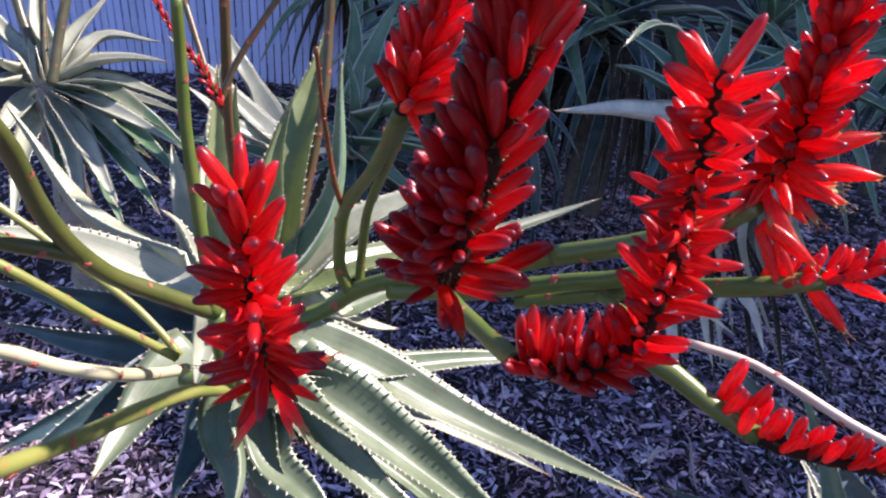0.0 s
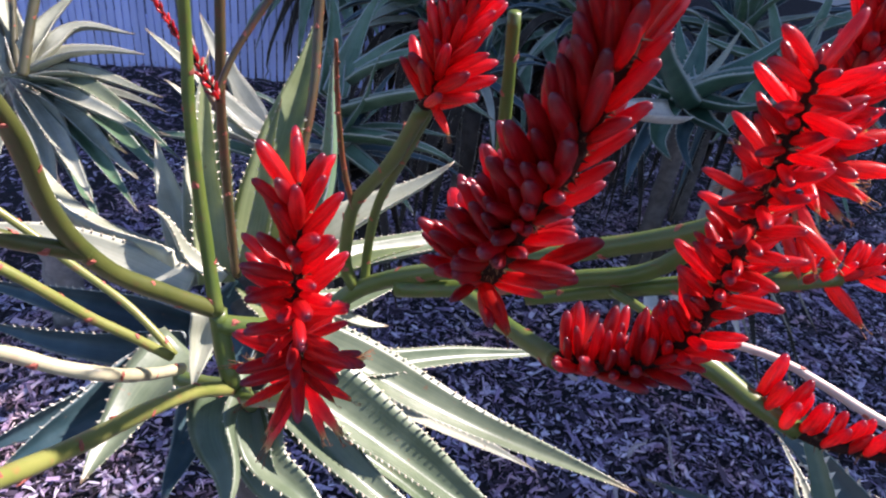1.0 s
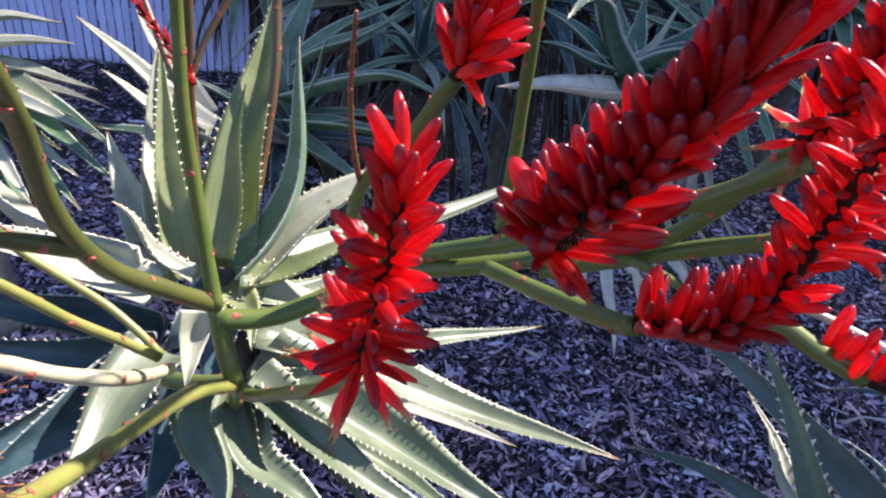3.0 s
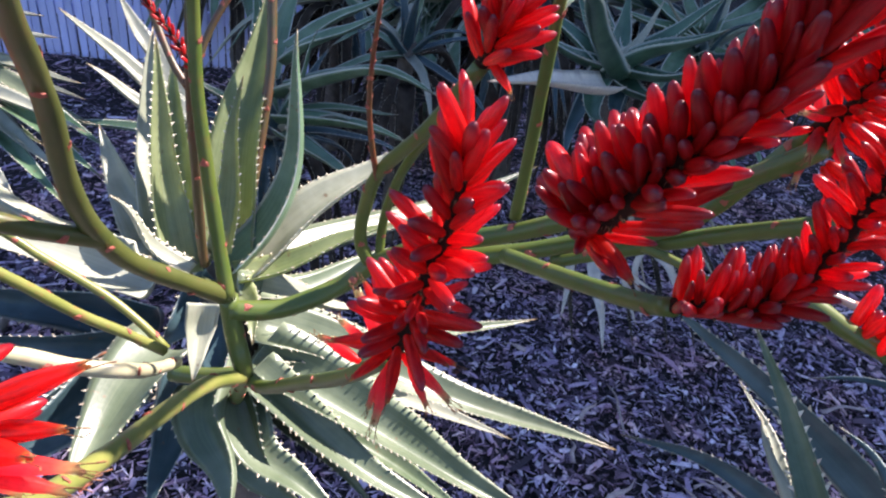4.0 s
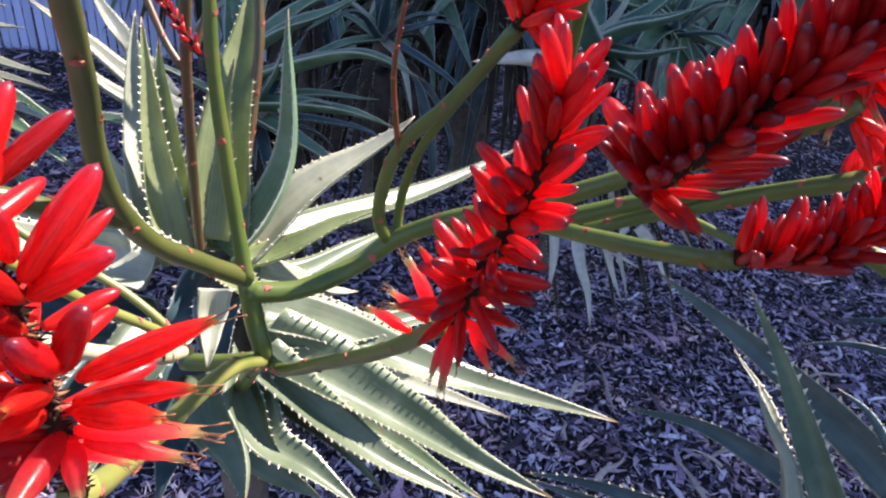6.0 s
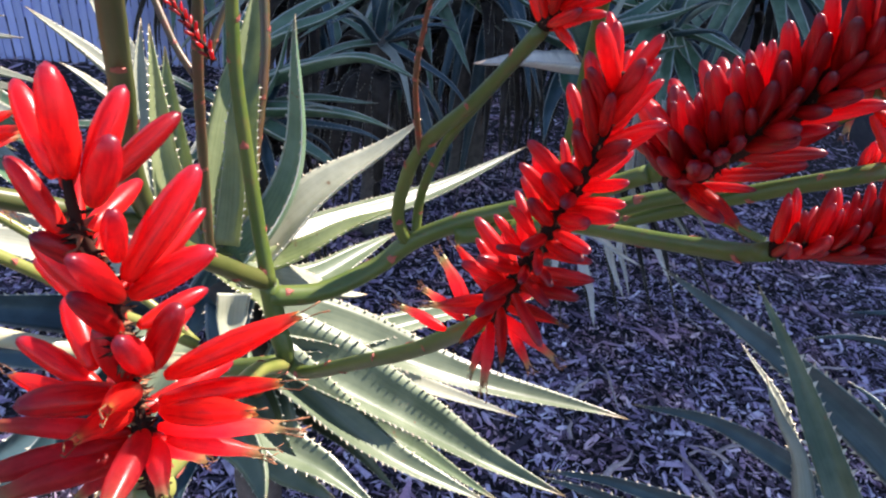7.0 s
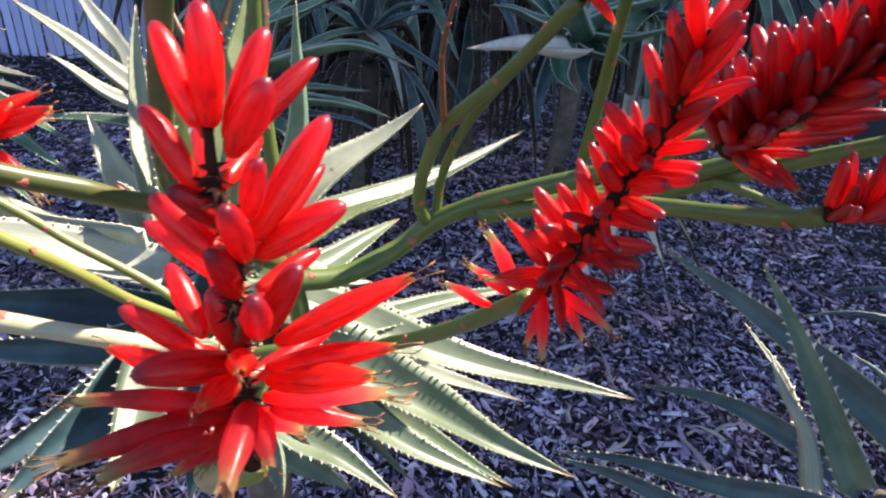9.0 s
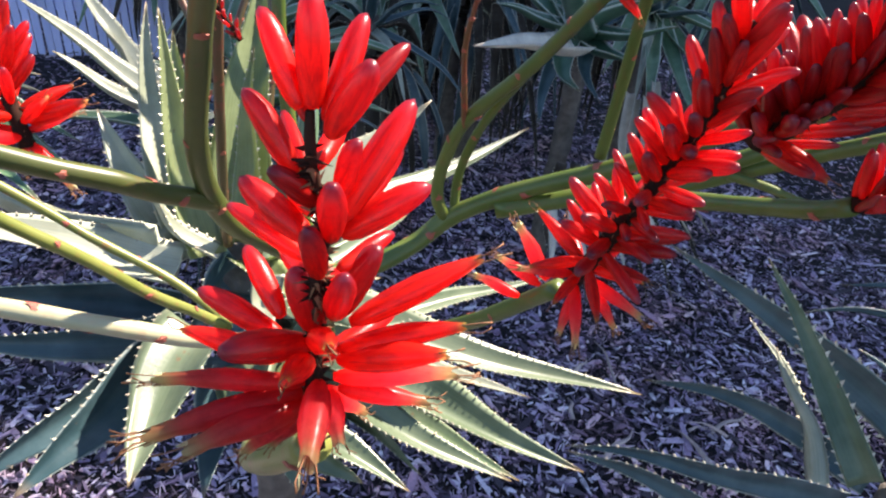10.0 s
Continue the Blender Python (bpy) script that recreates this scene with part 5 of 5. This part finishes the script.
leaf(K, [(2.309, 4.776, 1.179), (2.452, 4.665, 1.129), (2.467, 4.330, 1.075), (2.625, 3.913, 0.828)], w=0.162, mat=LEAF_SHADE)
leaf(K, [(2.309, 4.776, 1.179), (2.504, 4.691, 1.182), (2.631, 4.481, 1.161), (2.961, 4.221, 1.011)], w=0.162, mat=LEAF_SHADE)
leaf(K, [(2.309, 4.776, 1.179), (2.061, 4.732, 1.149), (1.821, 4.663, 1.081), (1.396, 4.574, 0.848)], w=0.162, mat=LEAF_SHADE)
leaf(K, [(2.309, 4.776, 1.179), (2.264, 4.808, 1.312), (2.276, 4.920, 1.398), (2.297, 5.174, 1.614)], w=0.162, mat=LEAF_SHADE)
leaf(K, [(2.309, 4.776, 1.179), (2.399, 4.649, 1.092), (2.336, 4.249, 1.013), (2.370, 3.743, 0.693)], w=0.135, mat=LEAF_SHADE)
leaf(K, [(2.309, 4.776, 1.179), (2.161, 4.655, 1.050), (1.867, 4.211, 0.944), (1.521, 3.704, 0.633)], w=0.135, mat=LEAF_SHADE)
M = aloe((1.242, 3.464, 1.014), (0.000, -0.200, 1.000), 'aloe clump with slender grey-green leaves over dry ones')
leaf(M, [(1.242, 3.464, 1.014), (1.334, 3.359, 0.920), (1.368, 3.110, 0.847), (1.452, 2.793, 0.653)], w=0.108, mat=LEAF_SHADE)
leaf(M, [(1.242, 3.464, 1.014), (1.289, 3.337, 0.894), (1.284, 3.068, 0.798), (1.329, 2.746, 0.603)], w=0.108, mat=LEAF_SHADE)
leaf(M, [(1.242, 3.464, 1.014), (1.208, 3.341, 0.919), (1.133, 3.077, 0.844), (1.045, 2.762, 0.691)], w=0.108, mat=LEAF_SHADE)
leaf(M, [(1.242, 3.464, 1.014), (1.353, 3.417, 1.009), (1.452, 3.327, 0.986), (1.679, 3.208, 0.888)], w=0.108, mat=LEAF_SHADE)
leaf(M, [(1.242, 3.464, 1.014), (1.332, 3.474, 1.105), (1.458, 3.550, 1.152), (1.706, 3.665, 1.235)], w=0.108, mat=LEAF_SHADE)
leaf(M, [(1.242, 3.464, 1.014), (1.143, 3.376, 0.989), (1.027, 3.195, 0.961), (0.861, 2.940, 0.826)], w=0.121, mat=LEAF_SHADE)
leaf(M, [(1.242, 3.464, 1.014), (1.098, 3.428, 1.082), (0.987, 3.458, 1.106), (0.755, 3.480, 1.144)], w=0.121, mat=LEAF_SHADE)
leaf(M, [(1.242, 3.464, 1.014), (1.175, 3.470, 1.133), (1.178, 3.654, 1.190), (1.125, 3.907, 1.368)], w=0.108, mat=LEAF_SHADE)
leaf(M, [(1.242, 3.464, 1.014), (1.264, 3.481, 1.131), (1.362, 3.676, 1.185), (1.499, 3.980, 1.404)], w=0.108, mat=LEAF_SHADE)
leaf(M, [(1.242, 3.464, 1.014), (1.118, 3.446, 1.106), (1.043, 3.548, 1.143), (0.848, 3.701, 1.289)], w=0.121, mat=LEAF_SHADE)
leaf(M, [(0.954, 2.816, 0.797), (0.885, 2.571, 0.610), (1.002, 2.462, 0.410), (1.119, 2.353, 0.209)], w=0.045, dead=True)
leaf(M, [(1.034, 2.819, 0.785), (0.993, 2.581, 0.602), (1.121, 2.503, 0.449), (1.250, 2.424, 0.296)], w=0.045, dead=True)
leaf(M, [(0.913, 2.842, 0.753), (0.820, 2.591, 0.560), (0.885, 2.504, 0.407), (0.950, 2.417, 0.254)], w=0.045, dead=True)
leaf(M, [(1.121, 2.966, 0.812), (1.104, 2.726, 0.620), (1.253, 2.635, 0.443), (1.401, 2.545, 0.265)], w=0.045, dead=True)
leaf(M, [(1.074, 3.012, 0.706), (1.021, 2.760, 0.504), (1.082, 2.692, 0.380), (1.142, 2.623, 0.257)], w=0.045, dead=True)
E = aloe((0.691, 2.785, 1.017), (0.000, -0.100, 1.000), 'green aloe rosette with curling toothed leaves over a dead leaf skirt')
leaf(E, [(0.652, 2.773, 1.034), (0.590, 2.892, 1.122), (0.494, 3.022, 1.277)], w=0.130, mat=LEAF_DEEP, bite=1.8)
leaf(E, [(0.652, 2.773, 1.034), (0.642, 2.905, 1.125), (0.606, 3.051, 1.286)], w=0.117, mat=LEAF_DEEP, bite=1.8)
leaf(E, [(0.652, 2.773, 1.034), (0.690, 2.897, 1.145), (0.713, 3.026, 1.305)], w=0.111, mat=LEAF_DEEP, bite=1.8)
leaf(E, [(0.652, 2.773, 1.034), (0.729, 2.804, 1.141), (0.809, 2.840, 1.322)], w=0.060, mat=LEAF_PALE)
leaf(E, [(0.652, 2.773, 1.034), (0.732, 2.717, 1.119), (0.819, 2.652, 1.198), (0.962, 2.560, 1.296)], w=0.163, mat=LEAF_DEEP, bite=1.8)
leaf(E, [(0.652, 2.773, 1.034), (0.734, 2.668, 1.069), (0.818, 2.559, 1.115), (0.906, 2.445, 1.170)], w=0.117, mat=LEAF_DEEP, bite=1.8)
leaf(E, [(0.652, 2.773, 1.034), (0.588, 2.676, 1.009), (0.561, 2.556, 0.948), (0.597, 2.427, 0.923)], w=0.130, mat=LEAF_DEEP, bite=1.8)
leaf(E, [(0.652, 2.773, 1.034), (0.687, 2.653, 1.029), (0.722, 2.533, 1.031), (0.758, 2.413, 1.042)], w=0.130, mat=LEAF_DEEP, bite=1.8)
leaf(E, [(0.652, 2.773, 1.034), (0.533, 2.761, 1.073), (0.410, 2.746, 1.116), (0.296, 2.717, 1.134)], w=0.117, mat=LEAF_DEEP, bite=1.8)
leaf(E, [(0.652, 2.773, 1.034), (0.772, 2.796, 1.127), (0.929, 2.807, 1.273), (1.062, 2.807, 1.392)], w=0.130, mat=LEAF_DEEP, bite=1.8)
leaf(E, [(0.652, 2.773, 1.034), (0.535, 2.873, 1.098), (0.406, 2.967, 1.168), (0.265, 3.049, 1.220)], w=0.117, mat=LEAF_DEEP, bite=1.8)
leaf(E, [(0.652, 2.773, 1.034), (0.666, 2.669, 0.999), (0.648, 2.566, 0.945), (0.688, 2.441, 0.890)], w=0.090, mat=LEAF_DARK)
leaf(E, [(0.652, 2.773, 1.034), (0.569, 2.684, 0.959), (0.507, 2.577, 0.866), (0.478, 2.453, 0.768)], w=0.090, mat=LEAF_DARK)
leaf(E, [(0.600, 2.550, 1.050), (0.410, 2.273, 1.116), (0.250, 2.090, 1.170), (0.105, 1.920, 1.212)], w=0.140, mat=LEAF_SUNLIT, face=(0, -0.3, 1))
leaf(E, [(0.660, 2.700, 1.050), (0.456, 2.338, 1.267), (0.360, 2.100, 1.400), (0.281, 1.921, 1.446), (0.223, 1.790, 1.425)], w=0.120, mat=LEAF_DEEP, bite=1.8)
leaf(E, [(0.600, 2.430, 0.640), (0.575, 2.398, 0.403), (0.602, 2.313, 0.275), (0.632, 2.209, 0.120)], w=0.050, mat=LEAF_OLD_SHADED)
leaf(E, [(0.681, 2.518, 0.604), (0.692, 2.481, 0.363), (0.741, 2.392, 0.234), (0.793, 2.284, 0.075)], w=0.050, mat=LEAF_OLD_SHADED)
leaf(E, [(0.769, 2.562, 0.591), (0.835, 2.521, 0.355), (0.875, 2.431, 0.221), (0.918, 2.321, 0.059)], w=0.050, mat=LEAF_OLD_SHADED)
leaf(E, [(0.861, 2.605, 0.580), (0.982, 2.562, 0.347), (1.029, 2.470, 0.211), (1.079, 2.358, 0.047)], w=0.050, mat=LEAF_OLD_SHADED)
leaf(E, [(0.916, 2.604, 0.587), (1.077, 2.561, 0.359), (1.135, 2.468, 0.225), (1.197, 2.356, 0.062)], w=0.050, mat=LEAF_OLD_SHADED)
leaf(E, [(0.984, 2.604, 0.596), (1.195, 2.559, 0.374), (1.283, 2.467, 0.245), (1.375, 2.354, 0.085)], w=0.050, mat=LEAF_OLD_SHADED)
# hanging dry leaves, brightened in colour as if the sun caught them
leaf(E, [(0.545, 2.310, 0.520), (0.545, 2.220, 0.441), (0.535, 2.148, 0.390), (0.518, 2.079, 0.345)], w=0.045, mat=LEAF_SUNLIT, face=(0, -1, 0.2))
leaf(E, [(0.626, 2.285, 0.521), (0.626, 2.161, 0.454), (0.640, 2.040, 0.409), (0.639, 1.910, 0.355)], w=0.055, mat=LEAF_SUNLIT, face=(0, -1, 0.2))
leaf(E, [(0.712, 2.267, 0.544), (0.744, 2.180, 0.457), (0.764, 2.115, 0.405), (0.782, 2.056, 0.365)], w=0.035, mat=LEAF_SUNLIT, face=(0, -1, 0.2))
leaf(E, [(0.667, 2.266, 0.514), (0.697, 2.220, 0.523), (0.746, 2.152, 0.513), (0.811, 2.075, 0.504)], w=0.030, mat=LEAF_SUNLIT, face=(0, -1, 0.2))
leaf(E, [(0.832, 2.237, 0.578), (0.861, 2.173, 0.563), (0.881, 2.101, 0.530), (0.899, 2.023, 0.493)], w=0.040, mat=LEAF_SUNLIT, face=(0, -1, 0.2))
leaf(E, [(0.828, 2.339, 0.538), (0.797, 2.274, 0.475), (0.809, 2.185, 0.411), (0.813, 2.096, 0.349)], w=0.030, mat=LEAF_SUNLIT, face=(0, -1, 0.2))
F = aloe((0.819, 0.868, 0.753), (0.000, -0.100, 1.000), 'blue-green aloe with long toothed leaves rising from the mulch')
# Crown leaves added out of view to keep sun off the outer leaves
leaf(F, [(0.880, 0.880, 0.840), (0.930, 0.930, 1.000), (0.960, 0.990, 1.150), (0.970, 1.050, 1.330)], w=0.150)
leaf(F, [(0.900, 0.930, 0.830), (0.980, 1.030, 0.980), (1.040, 1.130, 1.130), (1.080, 1.220, 1.320)], w=0.150)
leaf(F, [(0.920, 0.960, 0.820), (1.030, 1.100, 0.950), (1.120, 1.240, 1.080), (1.180, 1.370, 1.260)], w=0.150)
leaf(F, [(0.890, 0.840, 0.830), (0.970, 0.800, 1.000), (1.030, 0.780, 1.160), (1.060, 0.760, 1.340)], w=0.140)
leaf(F, [(0.940, 0.960, 0.800), (1.100, 1.080, 0.900), (1.240, 1.240, 0.990), (1.360, 1.420, 1.060)], w=0.150)
leaf(F, [(0.930, 0.900, 0.820), (1.080, 0.960, 0.950), (1.200, 1.030, 1.060), (1.320, 1.120, 1.180)], w=0.150)
leaf(F, [(0.900, 0.900, 0.860), (0.990, 0.940, 1.060), (1.050, 1.000, 1.220), (1.080, 1.060, 1.420)], w=0.140)
leaf(F, [(0.920, 0.820, 0.800), (1.080, 0.720, 0.880), (1.220, 0.620, 0.920), (1.340, 0.520, 0.920)], w=0.140)
# outer leaves in the dark copy: their shade is in the colour
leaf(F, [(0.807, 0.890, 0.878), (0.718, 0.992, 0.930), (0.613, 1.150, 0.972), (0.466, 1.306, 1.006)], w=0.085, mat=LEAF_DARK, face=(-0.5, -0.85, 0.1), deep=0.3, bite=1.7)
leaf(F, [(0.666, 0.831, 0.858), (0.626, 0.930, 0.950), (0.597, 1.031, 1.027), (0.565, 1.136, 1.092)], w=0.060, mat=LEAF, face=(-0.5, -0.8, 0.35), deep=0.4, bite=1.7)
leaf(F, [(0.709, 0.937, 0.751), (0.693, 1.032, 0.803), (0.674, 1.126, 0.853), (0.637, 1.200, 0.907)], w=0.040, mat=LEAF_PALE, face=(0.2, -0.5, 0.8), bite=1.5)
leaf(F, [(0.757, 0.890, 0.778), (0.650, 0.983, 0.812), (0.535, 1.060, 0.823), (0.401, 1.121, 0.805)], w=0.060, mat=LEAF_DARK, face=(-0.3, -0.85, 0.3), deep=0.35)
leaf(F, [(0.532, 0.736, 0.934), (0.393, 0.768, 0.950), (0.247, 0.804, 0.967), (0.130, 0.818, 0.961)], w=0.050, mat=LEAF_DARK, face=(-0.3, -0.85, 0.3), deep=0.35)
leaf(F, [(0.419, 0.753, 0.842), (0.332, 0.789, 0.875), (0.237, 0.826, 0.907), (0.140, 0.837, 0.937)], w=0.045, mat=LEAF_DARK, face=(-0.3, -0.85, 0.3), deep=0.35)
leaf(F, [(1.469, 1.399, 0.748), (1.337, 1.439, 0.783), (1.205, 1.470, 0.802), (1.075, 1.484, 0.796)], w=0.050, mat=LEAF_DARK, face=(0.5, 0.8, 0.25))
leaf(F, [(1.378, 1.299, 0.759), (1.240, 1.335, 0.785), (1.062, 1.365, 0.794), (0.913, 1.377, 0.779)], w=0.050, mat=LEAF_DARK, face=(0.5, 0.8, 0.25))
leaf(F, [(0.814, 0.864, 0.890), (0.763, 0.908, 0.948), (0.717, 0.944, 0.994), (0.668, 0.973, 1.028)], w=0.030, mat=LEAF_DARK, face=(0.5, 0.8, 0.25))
leaf(F, [(0.659, 0.893, 0.768), (0.650, 0.958, 0.832), (0.645, 1.031, 0.871), (0.630, 1.096, 0.916)], w=0.045, mat=LEAF_PALE, face=(0.5, 0.8, 0.25))
N = aloe((-0.151, 3.019, 0.971), (0.000, -0.200, 1.000), 'crowded aloe clump with dark blue-green leaves in deep shade')
P = aloe((0.441, 3.722, 1.174), (0.000, -0.200, 1.000), 'crowded aloe clump with dark blue-green leaves in deep shade')
Q = aloe((-0.530, 4.025, 0.965), (0.000, -0.200, 1.000), 'crowded aloe clump with dark blue-green leaves in deep shade')
S = aloe((0.312, 3.751, 1.104), (0.000, -0.200, 1.000), 'crowded aloe clump with dark blue-green leaves in deep shade')
T = aloe((1.108, 3.949, 1.115), (0.000, -0.200, 1.000), 'crowded aloe clump with dark blue-green leaves in deep shade')
U = aloe((-0.591, 4.008, 1.023), (0.000, -0.200, 1.000), 'crowded aloe clump with dark blue-green leaves in deep shade')
# mostly dark copies, so the depth of shade in these clumps is painted
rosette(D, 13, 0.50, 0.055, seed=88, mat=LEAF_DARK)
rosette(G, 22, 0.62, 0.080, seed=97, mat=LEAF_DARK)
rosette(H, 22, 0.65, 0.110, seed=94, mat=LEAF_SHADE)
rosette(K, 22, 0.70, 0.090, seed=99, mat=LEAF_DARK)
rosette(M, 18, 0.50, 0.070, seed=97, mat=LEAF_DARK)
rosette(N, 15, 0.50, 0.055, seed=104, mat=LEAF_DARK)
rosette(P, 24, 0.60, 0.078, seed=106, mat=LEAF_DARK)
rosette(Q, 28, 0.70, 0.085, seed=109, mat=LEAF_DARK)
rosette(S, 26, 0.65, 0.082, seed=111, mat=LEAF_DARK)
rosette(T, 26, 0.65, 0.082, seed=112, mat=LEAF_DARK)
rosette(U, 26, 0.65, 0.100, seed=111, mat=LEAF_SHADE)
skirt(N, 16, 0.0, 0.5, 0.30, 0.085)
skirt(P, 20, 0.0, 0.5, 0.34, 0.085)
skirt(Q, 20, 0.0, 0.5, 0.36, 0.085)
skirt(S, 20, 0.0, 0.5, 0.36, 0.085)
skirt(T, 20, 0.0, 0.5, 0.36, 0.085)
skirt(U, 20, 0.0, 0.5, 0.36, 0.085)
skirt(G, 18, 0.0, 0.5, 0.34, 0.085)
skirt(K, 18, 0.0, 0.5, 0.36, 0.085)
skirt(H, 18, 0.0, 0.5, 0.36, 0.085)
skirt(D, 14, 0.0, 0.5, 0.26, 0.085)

# ---- litter on the mulch ----
def dry_leaf(x, y, turn, length, w, lift):
    """A curled dead leaf strip lying on the mulch."""
    rnd = random.Random(round(x * 1e3 + y * 1e4))
    z = ground_height(x, y) + 0.02
    d = Vector((math.cos(turn), math.sin(turn), 0))
    o = Vector((-d.y, d.x, 0))
    c, ln = spline([Vector((x, y, z)) - d * length * 0.5, Vector((x, y, z + lift)) - d * length * 0.15 + o * 0.006, Vector((x, y, z + lift * 0.6)) + d * length * 0.2 - o * 0.005, Vector((x, y, z)) + d * length * 0.5 + o * 0.01], 14)
    bm = bmesh.new()
    rows = []
    for i, p in enumerate(c):
        s = i / 13
        half = 0.5 * w * (1 - s ** 1.6) + 0.0012
        roll = 0.5 * math.sin(s * 5 + x * 9)
        side = o * math.cos(roll) + Vector((0, 0, math.sin(roll)))
        up = side.cross(d)
        rows.append([bm.verts.new(p + side * half * u + up * h) for u, h in ((-1, 0.3 * half), (0, 0.0), (1, 0.3 * half), (1, 0.3 * half - 0.002), (0, -0.003), (-1, 0.3 * half - 0.002))])
    for a, b in zip(rows, rows[1:]):
        for k in range(6):
            bm.faces.new((a[k], a[(k + 1) % 6], b[(k + 1) % 6], b[k]))
    bm.faces.new(list(reversed(rows[0])))
    bm.faces.new(rows[-1])
    ob = part("dry_leaf", bm, LITTER, None)
    tagged(ob, "curled dry brown leaf strip lying on bark mulch", "dead leaf", "dry leaves on the mulch")


LITTER = plain_material("litter_dry", (0.34, 0.25, 0.24), (0.50, 0.40, 0.36), 60, 0.8, 0.5, 0.002, 0.15)
dry_leaf(1.04, 1.67, 0.00, 0.10, 0.012, 0.015)
dry_leaf(0.98, 1.58, 1.90, 0.25, 0.017, 0.023)
dry_leaf(0.73, 1.62, 0.70, 0.20, 0.022, 0.015)
dry_leaf(1.06, 1.67, 2.60, 0.15, 0.012, 0.023)
dry_leaf(0.60, 1.78, 1.40, 0.10, 0.017, 0.015)
dry_leaf(1.78, 2.14, 0.20, 0.25, 0.022, 0.023)
dry_leaf(1.30, 2.46, 2.10, 0.20, 0.012, 0.015)
dry_leaf(0.69, 1.98, 0.90, 0.15, 0.017, 0.023)
dry_leaf(0.43, 2.29, 2.80, 0.10, 0.022, 0.015)
dry_leaf(0.80, 2.01, 1.60, 0.25, 0.012, 0.023)
dry_leaf(1.15, 1.69, 0.40, 0.20, 0.017, 0.015)
dry_leaf(-0.02, 2.53, 2.30, 0.15, 0.022, 0.023)
dry_leaf(1.50, 2.34, 1.10, 0.10, 0.012, 0.015)
